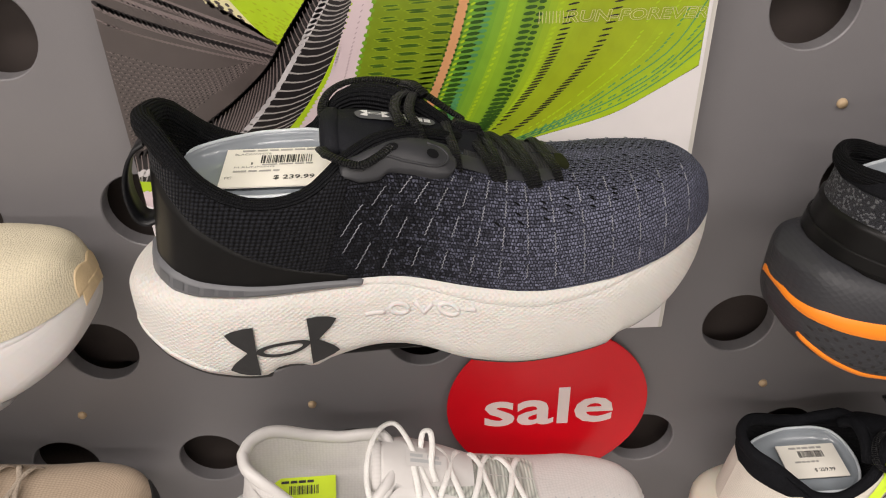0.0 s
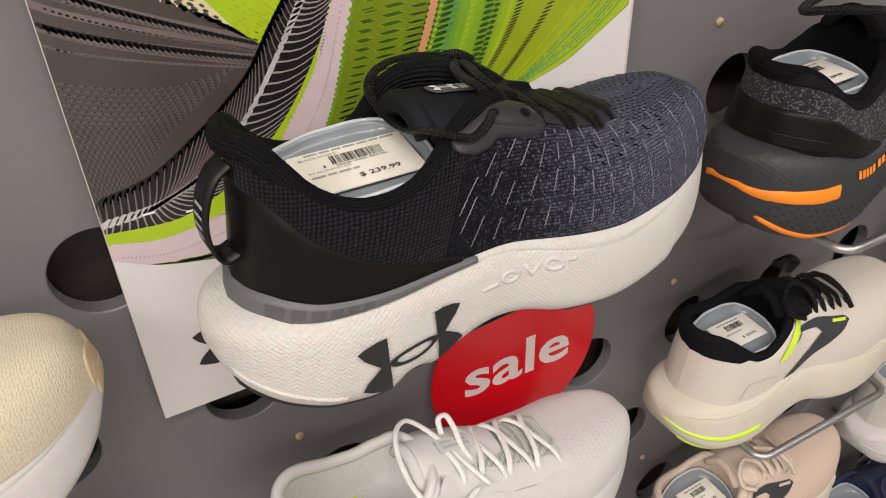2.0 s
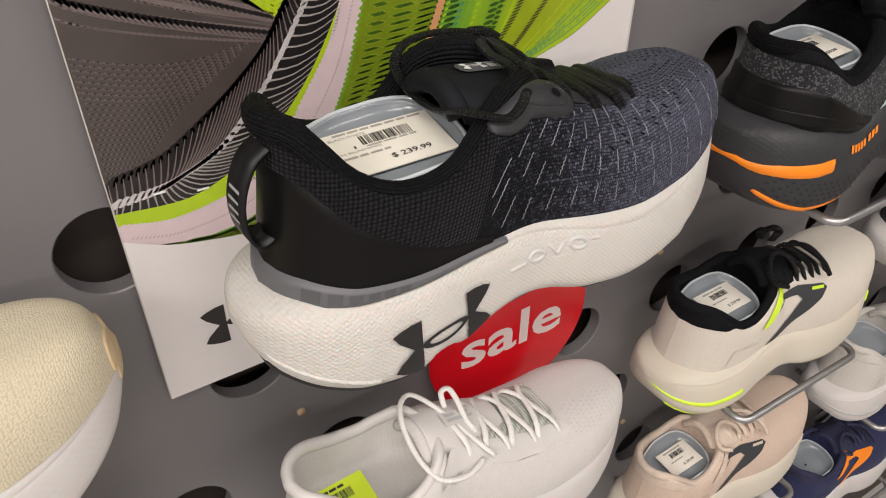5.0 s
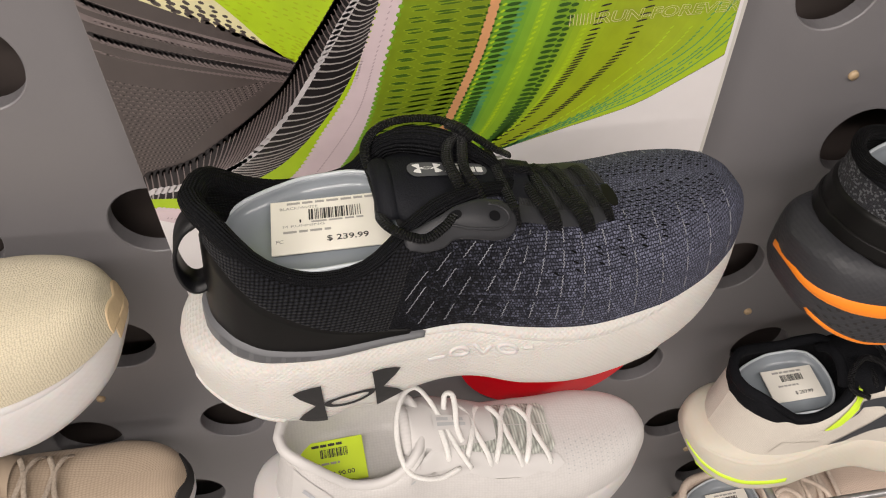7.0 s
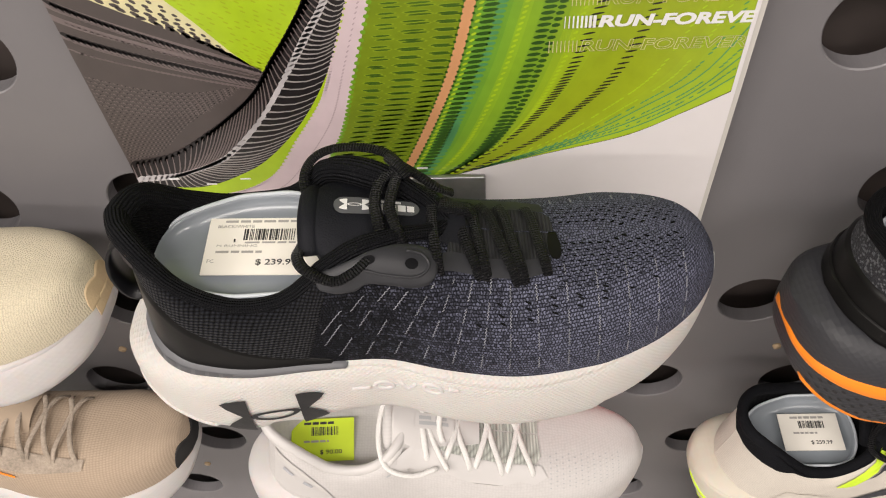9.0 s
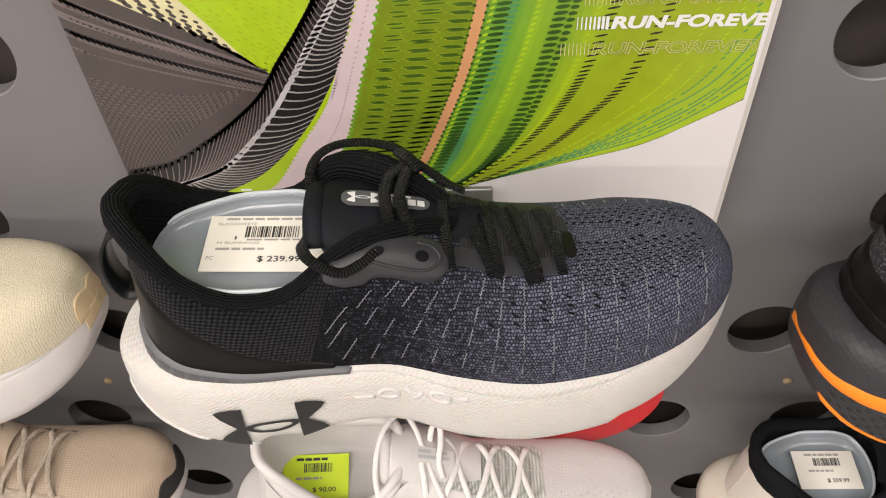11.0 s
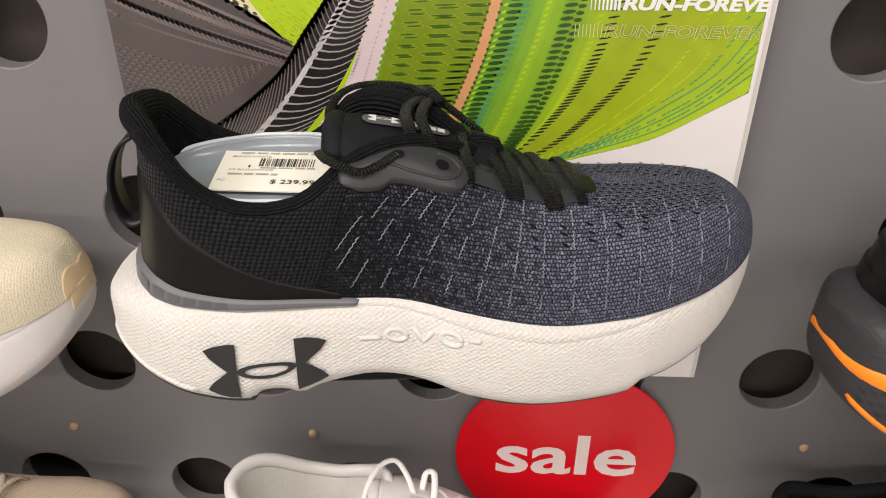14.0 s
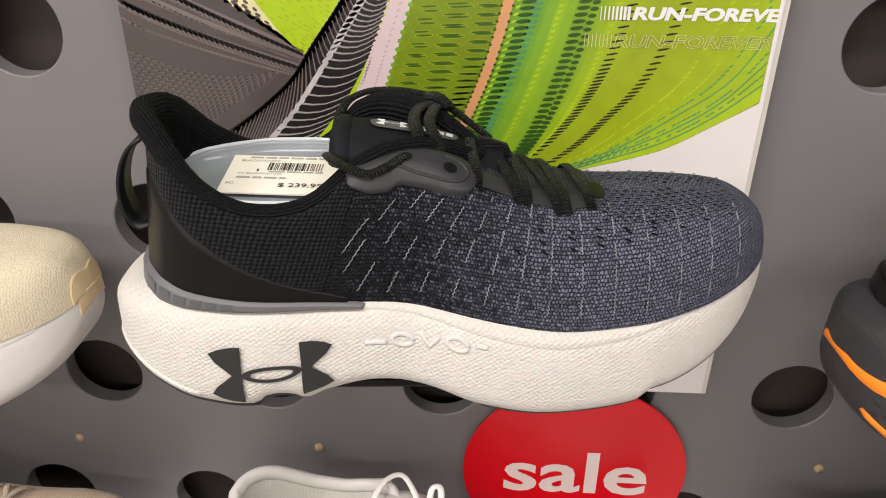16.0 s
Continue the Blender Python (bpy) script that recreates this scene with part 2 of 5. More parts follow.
PLACE = mat("blush_lace_cord", (0.6, 0.5, 0.42), 0.85, var=0.15, scale=500, bump=0.6, bscale=1500)
NLACE = mat("navy_lace_cord", (0.02, 0.022, 0.06), 0.85, var=0.2, scale=500, bump=0.6, bscale=1500)
TPU = mat("black_moulded_tpu", (0.0060, 0.0058, 0.0058), 0.36, var=0.15, scale=60, bump=0.06, bscale=120, spec=0.16)
TPU_GREY = mat("charcoal_tpu", (0.027, 0.028, 0.032), 0.45, var=0.12, scale=80, bump=0.06, bscale=400, spec=0.35)
CLIP_GREY = mat("grey_heel_clip", (0.115, 0.118, 0.128), 0.5, var=0.06, scale=60)
# painted shade of the clip's embossed letters; also the plain dark badge grey
CLIP_DARK = mat("clip_shade_and_badge_grey", (0.085, 0.088, 0.096), 0.5, var=0.06, scale=60)
RUBBER = mat("black_rubber", (0.016, 0.015, 0.015), 0.75, var=0.2, scale=100)
LOGO_BLACK = mat("black_print", (0.014, 0.014, 0.015), 0.5, var=0.2, scale=150, bump=0.2, bscale=300)
WHITE_INK = mat("white_print", (0.75, 0.75, 0.75), 0.45, var=0.04, scale=200)
SILVER = mat("silver_reflective", (0.40, 0.41, 0.44), 0.45, var=0.2, scale=900)
STITCH = mat("pale_stitch", (0.22, 0.23, 0.26), 0.6, var=0.45, scale=700)
RIM = mat("clear_plastic_rim", (0.50, 0.54, 0.58), 0.15, var=0.05, scale=30)
PANEL = mat("smooth_black_panel", (0.0075, 0.0082, 0.0112), 0.65, var=0.15, scale=200, bump=0.3, bscale=1200, spec=0.16)
DISH = mat("frosted_plastic", (0.30, 0.335, 0.37), 0.2, var=0.08, scale=30, alpha=0.8)
PAPER = mat("price_paper", (0.80, 0.77, 0.70), 0.55, var=0.03, scale=60)
GREENPAPER = mat("green_price_paper", (0.62, 0.80, 0.03), 0.5, var=0.04, scale=60)
INK = mat("black_ink", (0.03, 0.03, 0.03), 0.6, var=0.1, scale=60)
FADED = mat("faded_ink", (0.35, 0.34, 0.32), 0.6, var=0.1, scale=60)
ORANGE = mat("orange_rubber", (0.9, 0.25, 0.01), 0.45, var=0.05, scale=60)
NEON = mat("neon_yellow_rubber", (0.58, 0.80, 0.04), 0.45, var=0.05, scale=60)
NEON_GREEN = mat("neon_green_print", (0.2, 0.62, 0.03), 0.5, var=0.05, scale=60)
MINT = mat("mint_overlay", (0.42, 0.58, 0.56), 0.5, var=0.06, scale=60)
SLATE = mat("slate_overlay", (0.034, 0.037, 0.044), 0.5, var=0.1, scale=60)
GREY_TOE = mat("grey_toe_film", (0.42, 0.43, 0.44), 0.4, var=0.06, scale=60)
TAN_RUBBER = mat("tan_toe_rubber", (0.56, 0.43, 0.26), 0.6, var=0.15, scale=90, bump=0.2)
WHITE_UP = woven("white_perforated_upper", (0.575, 0.558, 0.548), None, (2.4, 2.4), contrast=0.06, depth=0.12)
WHITE_TPU = mat("white_overlay", (0.585, 0.57, 0.56), 0.42, var=0.03, scale=60)
CREAM_UP = woven("cream_knit", (0.60, 0.54, 0.405), None, (1.5, 1.2), contrast=0.16, depth=0.4, rnd=0.55)
BEIGE_UP = woven("cream_mesh_upper", (0.60, 0.56, 0.50), None, (1.3, 1.3), contrast=0.12, depth=0.2)
TAUPE_UP = woven("taupe_engineered_mesh", (0.40, 0.315, 0.235), None, (2.6, 2.0), contrast=0.2, depth=0.35, rnd=0.1)
BLUSH_UP = woven("blush_mesh", (0.58, 0.46, 0.38), None, (2.0, 2.0), contrast=0.15, depth=0.3)
NAVY_UP = woven("navy_mesh", (0.022, 0.028, 0.085), None, (2.0, 2.0), contrast=0.35, depth=0.4)
BLACK_UP = woven("black_speckled_mesh", (0.019, 0.020, 0.025), None, (1.15, 1.05), contrast=0.6, depth=0.7, fleck=((0.095, 0.098, 0.108), 0.80), rnd=0.6)
GREY_UP = woven("pale_grey_mesh", (0.55, 0.53, 0.50), None, (2.0, 2.0), contrast=0.15, depth=0.3)


# ---------------------------------------------------------------- mesh helpers
def part(name, bm, material, parent=None, label="", smooth=True):
    me = bpy.data.meshes.new(name)
    bm.to_mesh(me)
    bm.free()
    for mt in material if isinstance(material, (list, tuple)) else (material,):
        me.materials.append(mt)
    if smooth:
        me.polygons.foreach_set("use_smooth", [True] * len(me.polygons))
    ob = new(name, me)
    if parent:
        ob.parent = parent
    if label:
        tagged(ob, label)
    return ob


def empty(name, m, label, category, group=""):
    ob = new(name)
    ob.empty_display_size = 0.02
    ob.matrix_world = m
    return tagged(ob, label, category, group)


def box(bm, x0, x1, y0, y1, z0, z1, bevel=0.0):
    r = bmesh.ops.create_cube(bm, size=1, matrix=Matrix.LocRotScale(((x0 + x1) / 2, (y0 + y1) / 2, (z0 + z1) / 2), None, (x1 - x0, y1 - y0, z1 - z0)))
    if bevel:
        es = list({e for v in r["verts"] for e in v.link_edges})
        bmesh.ops.bevel(bm, geom=es, offset=bevel, segments=2, affect="EDGES", profile=0.6)
    return bm


def smooth_curve(pts):
    """A smooth function through (s, value) knots, flat-safe between them."""
    xs, ys = np.array([p[0] for p in pts], float), np.array([p[1] for p in pts], float)
    d = np.diff(ys) / np.diff(xs)
    m = np.zeros(len(xs))
    m[0], m[-1] = d[0], d[-1]
    for i in range(1, len(xs) - 1):
        m[i] = 0 if d[i - 1] * d[i] <= 0 else 2 * d[i - 1] * d[i] / (d[i - 1] + d[i])

    def f(x):
        x = np.clip(x, xs[0], xs[-1])
        i = int(np.clip(np.searchsorted(xs, x) - 1, 0, len(xs) - 2))
        h = xs[i + 1] - xs[i]
        t = (x - xs[i]) / h
        return float(ys[i] * (1 + 2 * t) * (1 - t) ** 2 + m[i] * h * t * (1 - t) ** 2 + ys[i + 1] * t * t * (3 - 2 * t) + m[i + 1] * h * t * t * (t - 1))
    return f


def grid(rows, close_u=False, close_v=False, uv=None):
    """A quad sheet through rows of points."""
    bm = bmesh.new()
    vs = [[bm.verts.new(p) for p in row] for row in rows]
    n, k = len(vs), len(vs[0])
    lay = bm.loops.layers.uv.new("UVMap") if uv else None
    for i in range(n if close_u else n - 1):
        for j in range(k if close_v else k - 1):
            idx = ((i, j), (i, (j + 1) % k), ((i + 1) % n, (j + 1) % k), ((i + 1) % n, j))
            try:
                f = bm.faces.new([vs[a][b] for a, b in idx])
            except ValueError:
                continue
            if uv:
                for lp, (a, b) in zip(f.loops, idx):
                    lp[lay].uv = uv[a][b]
    return bm


def tube(bm, pts, r, sides=8, flat=1.0, caps=True, up=(0, 0, 1)):
    """A round (or flattened) cord along points; r may be a list."""
    pts = [Vector(p) for p in pts]
    rings = []
    n = len(pts)
    lay = bm.loops.layers.uv.get("UVMap") or bm.loops.layers.uv.new("UVMap")
    run = [0.0]
    for a, b in zip(pts, pts[1:]):
        run.append(run[-1] + (b - a).length)
    for i, p in enumerate(pts):
        d = (pts[min(i + 1, n - 1)] - pts[max(i - 1, 0)]).normalized()
        u = Vector(up) if abs(d.dot(Vector(up))) < 0.95 else Vector((0, 1, 0))
        a = d.cross(u).normalized()
        b = a.cross(d)
        rr = r[i] if isinstance(r, (list, tuple)) else r
        rings.append([bm.verts.new(p + a * math.cos(q) * rr + b * math.sin(q) * rr * flat) for q in (2 * math.pi * k / sides for k in range(sides))])
    for i in range(n - 1):
        for k in range(sides):
            fc = bm.faces.new((rings[i][k], rings[i][(k + 1) % sides], rings[i + 1][(k + 1) % sides], rings[i + 1][k]))
            around = 0.012 / sides
            for lp, uv in zip(fc.loops, ((k * around, run[i]), ((k + 1) * around, run[i]), ((k + 1) * around, run[i + 1]), (k * around, run[i + 1]))):
                lp[lay].uv = uv
    if caps:
        bm.faces.new(rings[0][::-1])
        bm.faces.new(rings[-1])
    return bm


def spline(ctrl, n=24):
    """Points along a smooth curve through the control points."""
    c = [Vector(p) for p in ctrl]
    c = [c[0] * 2 - c[1]] + c + [c[-1] * 2 - c[-2]]
    out = []
    seg = len(c) - 3
    for k in range(n + 1):
        q = k / n * seg
        i = min(int(q), seg - 1)
        t = q - i
        a, b, d, e = c[i:i + 4]
        out.append(0.5 * ((2 * b) + (d - a) * t + (2 * a - 5 * b + 4 * d - e) * t * t + (3 * b - a - 3 * d + e) * t ** 3))
    return out


# ---------------------------------------------------------------- the display wall
PITCH, HOLE_R, THICK = 0.1192, 0.0268, 0.012
ROW_Z = 1.0237          # one row of holes; the rows repeat every PITCH
X0 = -0.1485            # a hole of the even rows


def wall_panel(name, x0, x1, z0, z1):
    """Perforated board: cells with a round hole each, cut through its thickness."""
    bm = bmesh.new()
    seg = 40
    k0, k1 = math.floor((z0 - ROW_Z) / PITCH), math.ceil((z1 - ROW_Z) / PITCH)
    for k in range(k0, k1 + 1):
        zc = ROW_Z + k * PITCH
        off = 0.0 if k % 2 == 0 else PITCH / 2
        i0, i1 = math.floor((x0 - X0) / PITCH), math.ceil((x1 - X0) / PITCH)
        for i in range(i0, i1 + 1):
            xc = X0 + off + i * PITCH
            h = PITCH / 2
            solid = abs(xc - 0.2687) < 0.02 and abs(zc - 1.3813) < 0.02
            outer, front, lip, back = [], [], [], []
            for q in range(seg):
                a = 2 * math.pi * (q + 0.5) / seg
                c, s = math.cos(a), math.sin(a)
                e = h / max(abs(c), abs(s))
                outer.append(bm.verts.new((xc + c * e, 0, zc + s * e)))
                front.append(bm.verts.new((xc + c * (HOLE_R + 0.0008), 0, zc + s * (HOLE_R + 0.0008))))
                lip.append(bm.verts.new((xc + c * HOLE_R, 0.0008, zc + s * HOLE_R)))
                back.append(bm.verts.new((xc + c * HOLE_R, THICK, zc + s * HOLE_R)))
            corner = {q: bm.verts.new((xc + sx * h, 0, zc + sz * h)) for q, sx, sz in ((4, 1, 1), (14, -1, 1), (24, -1, -1), (34, 1, -1))}
            if solid:
                rim = []
                for q in range(seg):
                    rim += [outer[q]] + ([corner[q]] if q in corner else [])
                bm.faces.new(rim)
                bmesh.ops.delete(bm, geom=front + lip + back, context="VERTS")
                continue
            for q in range(seg):
                r = (q + 1) % seg
                ring = [outer[q]] + ([corner[q]] if q in corner else []) + [outer[r], front[r], front[q]]
                bm.faces.new(ring)
                bm.faces.new((front[q], front[r], lip[r], lip[q]))
                bm.faces.new((lip[q], lip[r], back[r], back[q]))
    bmesh.ops.remove_doubles(bm, verts=bm.verts, dist=1e-5)
    bmesh.ops.recalc_face_normals(bm, faces=bm.faces)
    ob = part(name, bm, WALL, smooth=False)
    return tagged(ob, "grey painted display board with staggered round holes", "wall", kind="structure")


wall_panel("wall_north", -0.9, 1.75, 0.35, 2.2)
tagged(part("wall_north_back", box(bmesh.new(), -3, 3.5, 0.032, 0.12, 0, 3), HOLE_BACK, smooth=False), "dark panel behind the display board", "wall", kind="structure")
tagged(part("floor", box(bmesh.new(), -3, 3.5, -4.5, 0.12, -0.1, 0), FLOORM, smooth=False), "light grey vinyl shop floor", "floor", kind="structure")
tagged(part("ceiling", box(bmesh.new(), -3, 3.5, -4.5, 0.12, 3.0, 3.1), PLAIN, smooth=False), "white plaster shop ceiling", "ceiling", kind="structure")
for nm, b in (("wall_west", (-3.1, -3, -4.5, 0.12, 0, 3)), ("wall_east", (3.5, 3.6, -4.5, 0.12, 0, 3)), ("wall_south", (-3, 3.5, -4.6, -4.5, 0, 3))):
    tagged(part(nm, box(bmesh.new(), *b), PLAIN, smooth=False), "plain pale plaster shop wall", "wall", kind="structure")


def plug(x, z):
    bm = bmesh.new()
    bmesh.ops.create_cone(bm, cap_ends=True, segments=16, radius1=0.0036, radius2=0.003, depth=0.003, matrix=pose(x, -0.0005, z, 90))
    tagged(part("wall_plug", bm, PEG), "small brass plug set in the board", "plug", "wall plugs")


for px in (-0.36, -0.18, 0.0, 0.18, 0.36, 0.54):
    for pz in (1.2 - 0.2384, 1.2, 1.4384):
        plug(px, pz)


# ---------------------------------------------------------------- shoes
def sole_point(f, s, a, sq=None):
    """A point of the midsole: s heel to toe, a the angle round its section."""
    sq = sq or f["sq"]
    c, d = math.cos(a), math.sin(a)
    cy = math.copysign(abs(c) ** (2 / sq), c)
    zr = (math.copysign(abs(d) ** (2 / sq), d) + 1) / 2
    w = f["wm"](s) if c > 0 else f["wl"](s)
    w *= 1 + f["flare"] * (0.55 - zr) - 0.10 * max(0, 0.22 - zr) / 0.22 + f["waist"] * math.sin(math.pi * zr) * (1 - 2 * zr)
    zb, zt = f["zb"](s), f["zt"](s)
    return Vector((f["L"] * s + f["heel_lean"] * (1 - s) ** 6 * (zr - 0.5), cy * w, zb + (zt - zb) * zr))


def side_angle(f, zr, side=-1):
    """The section angle at a share zr of the midsole's height, on one flank."""
    q = 2 * zr - 1
    d = math.asin(max(-1, min(1, math.copysign(abs(q) ** (f["sq"] / 2), q))))
    return math.pi - d if side < 0 else d


def flank(f, side=-1):
    """Maps (s, zr) onto the midsole's flank."""
    return lambda s, zr: sole_point(f, min(max(s, 0.003), 0.997), side_angle(f, zr, side))


def sole_bm(f, n=130, k=48):
    rows = [[sole_point(f, 0.5 - 0.5 * math.cos(math.pi * (0.012 + 0.976 * i / n)), 2 * math.pi * j / k) for j in range(k)] for i in range(n + 1)]
    bm = grid(rows, close_v=True)
    bm.verts.ensure_lookup_table()
    bm.faces.new([bm.verts[j] for j in range(k)])
    bm.faces.new([bm.verts[n * k + j] for j in range(k)][::-1])
    bmesh.ops.recalc_face_normals(bm, faces=bm.faces)
    return bm


def upper_point(f, r, g, side, inset=0.0):
    """A point of the upper: r heel to toe, g from the sole's rim (0) to the opening or ridge (1), side -1 lateral, +1 medial."""
    s = f["u0"] + r * (f["u1"] - f["u0"])
    w = f["uw"](r) * (f["wl"](s) if side < 0 else f["wm"](s))
    wo = f["wo"](r) * (1.12 if side > 0 else 1.0)
    a = g * math.pi / 2
    y = wo + (w - wo) * max(math.cos(a), 0.0) ** f["pow"](r)
    zb, zc = f["zt"](s) - 0.006, f["zc"](r) - (f["dip"](r) if side < 0 else 0.0)
    z = zb + (zc - zb) * max(math.sin(a), 0.0) ** f["powz"](r)
    u = f["L"] * s + f["lean"](r) * math.sin(a) - f["belly"](r) * math.sin(2 * a)
    return Vector((u, side * y, z))


def outward(fn, p, q, ref, e=0.004):
    """The unit normal of a mapped surface, away from ref."""
    d1, d2 = fn(p + e, q) - fn(p - e, q), fn(p, q + e) - fn(p, q - e)
    n = d1.cross(d2)
    if n.length < 1e-12:
        n = Vector((0, -1, 0))
    n.normalize()
    return n if n.dot(fn(p, q) - ref) > 0 else -n


def upper_bm(f, n=96, k=26):
    out = bmesh.new()
    lay = out.loops.layers.uv.new("UVMap")
    for side in (-1, 1):
        rs = [0.5 - 0.5 * math.cos(math.pi * i / n) for i in range(n + 1)]
        pts = [[upper_point(f, r, j / k, side) for j in range(k + 1)] for r in rs]
        vs = [[out.verts.new(p) for p in row] for row in pts]
        arc = [[0.0] for _ in rs]
        mid = int(k * 0.45)
        run = [0.0]
        for i in range(n):
            run.append(run[-1] + (pts[i + 1][mid] - pts[i][mid]).length)
        base = n * 2 // 5
        run = [q - run[base] + pts[base][mid].x for q in run]
        for i, row in enumerate(pts):
            for j in range(k):
                arc[i].append(arc[i][-1] + (row[j + 1] - row[j]).length)
        for i in range(n):
            for j in range(k):
                idx = ((i, j), (i, j + 1), (i + 1, j + 1), (i + 1, j))
                fc = out.faces.new([vs[a][b] for a, b in idx])
                for lp, (a, b) in zip(fc.loops, idx):
                    lp[lay].uv = (run[a], arc[a][b] * side)
    bmesh.ops.remove_doubles(out, verts=out.verts, dist=1.5e-4)
    bmesh.ops.recalc_face_normals(out, faces=out.faces)
    return out


def opening(f, n=34, dz=0.0, scale=1.0):
    """The loop of the foot opening, heel to throat and back."""
    rs = [f["r_open"] * (0.5 - 0.5 * math.cos(math.pi * i / n)) for i in range(n + 1)]
    lat = [upper_point(f, r, 1.0, -1) for r in rs]
    med = [upper_point(f, r, 1.0, 1) for r in rs]
    loop = lat + med[::-1][1:-1]
    c = sum((Vector((p.x, p.y, 0)) for p in loop), Vector()) / len(loop)
    return [Vector((c.x + (p.x - c.x) * scale, c.y + (p.y - c.y) * scale, p.z + dz)) for p in loop]


def patch(poly, fn, ref, off=0.0006, cuts=3, thick=0.0, uv=False):
    """A piece cut to an outline in a surface's own coordinates and laid on it."""
    bm = bmesh.new()
    bm.faces.new([bm.verts.new((p, q, 0)) for p, q in poly])
    bmesh.ops.triangulate(bm, faces=bm.faces)
    bmesh.ops.subdivide_edges(bm, edges=bm.edges, cuts=cuts, use_grid_fill=True)
    lay = bm.loops.layers.uv.new("UVMap") if uv else None
    for v in bm.verts:
        p, q = v.co.x, v.co.y
        v.co = fn(p, q) + outward(fn, p, q, ref) * off
    if uv:
        for fc in bm.faces:
            for lp in fc.loops:
                lp[lay].uv = (lp.vert.co.x, lp.vert.co.z * 1.3)
    bmesh.ops.recalc_face_normals(bm, faces=bm.faces)
    if thick:
        bmesh.ops.solidify(bm, geom=bm.faces[:], thickness=thick)
    return bm


def sheet(fn, p0, p1, q0, q1, n, k, ref, off=0.0006, taper=None):
    """A band between two parameter lines, its rim tapering into the surface. q0, q1 may be functions of p."""
    rows = []
    for i in range(n + 1):
        p = p0 + (p1 - p0) * i / n
        a, b = (q0(p) if callable(q0) else q0), (q1(p) if callable(q1) else q1)
        row = []
        for j in range(k + 1):
            q = a + (b - a) * j / k
            o = off if 0 < j < k and 0 < i < n else -0.0004
            row.append(fn(p, q) + outward(fn, p, q, ref) * o)
        rows.append(row)
    run = [0.0]
    for i in range(n):
        run.append(run[-1] + (rows[i + 1][k // 2] - rows[i][k // 2]).length)
    uv = []
    for i, row in enumerate(rows):
        rise = [row[0].z]
        for j in range(k):
            rise.append(rise[-1] + (row[j + 1] - row[j]).length)
        uv.append([(run[i], q) for q in rise])
    bm = grid(rows, uv=uv)
    bmesh.ops.recalc_face_normals(bm, faces=bm.faces)
    return bm


def ellipse(cx, cy, rx, ry, n=20, a0=0.0, a1=2 * math.pi, turn=0.0):
    out = []
    for i in range(n):
        a = a0 + (a1 - a0) * i / n
        x, y = rx * math.cos(a), ry * math.sin(a)
        out.append((cx + x * math.cos(turn) - y * math.sin(turn), cy + x * math.sin(turn) + y * math.cos(turn)))
    return out


def lettering(words, size, shear=0.0, bold=0.0, outline=0.0):
    """A mesh of the built-in font, from its lower left corner, in the xy plane."""
    cu = bpy.data.curves.new("text", "FONT")
    cu.body, cu.size, cu.shear, cu.offset, cu.extrude = words, size, shear, bold, 0.00004
    cu.resolution_u = 3
    if outline:
        cu.fill_mode = "NONE"
        cu.bevel_depth, cu.bevel_resolution = outline, 0
        cu.extrude = 0
    ob = bpy.data.objects.new("text", cu)
    scene.collection.objects.link(ob)
    bpy.context.view_layer.update()
    me = bpy.data.meshes.new_from_object(ob.evaluated_get(bpy.context.evaluated_depsgraph_get()))
    bpy.data.objects.remove(ob)
    bm = bmesh.new()
    bm.from_mesh(me)
    bpy.data.meshes.remove(me)
    return bm


def fit_box(bm, x0, x1, y0, y1):
    """Stretches flat lettering into a box."""
    xs, ys = [v.co.x for v in bm.verts], [v.co.y for v in bm.verts]
    ax, bx, ay, by = min(xs), max(xs), min(ys), max(ys)
    for v in bm.verts:
        v.co.x, v.co.y = x0 + (v.co.x - ax) / (bx - ax) * (x1 - x0), y0 + (v.co.y - ay) / (by - ay) * (y1 - y0)
    return bm


def price_tag(parent_m, w, h, paper, price, lines, label):
    """A printed paper label: barcode, price and lines of small print."""
    tag = empty("price_tag", parent_m, label, "label", "price labels")
    bm = box(bmesh.new(), -w / 2, w / 2, -h / 2, h / 2, 0, 0.0006)
    for v in bm.verts:
        if v.co.z > 0.0003:
            v.co.z += 0.0006 * (v.co.x / w) ** 2
    part("paper", bm, paper, tag, smooth=False)
    rnd = random.Random(7)
    bm = bmesh.new()
    x = -w * 0.18
    while x < w * 0.26:
        b = rnd.choice((0.00035, 0.00035, 0.0007, 0.001))
        box(bm, x, x + b, h * 0.1, h * 0.3, 0.0008, 0.001)
        x += b + rnd.choice((0.0004, 0.0004, 0.0008))
    tagged(part("barcode", bm, INK, tag, smooth=False), kind="stuff")
    bm = lettering(price, 0.006, bold=0.00006)
    fit_box(bm, w * -0.04, w * 0.31, -h * 0.35, -h * 0.235)
    for v in bm.verts:
        v.co.z += 0.001
    part("price", bm, INK, tag, smooth=False)
    for words, x0, x1, y0, y1, ink in lines:
        if words:
            bm = fit_box(lettering(words, 0.004), x0 * w, x1 * w, y0 * h, y1 * h)
        else:
            bm = bmesh.new()
            a = x0
            while a < x1 - 0.02:
                c = min(x1, a + rnd.uniform(0.05, 0.14))
                box(bm, a * w, c * w, y0 * h, y1 * h, 0, 0.0001)
                a = c + 0.02
        for v in bm.verts:
            v.co.z += 0.001
        tagged(part("print_line", bm, ink, tag, smooth=False), kind="stuff")
    return tag


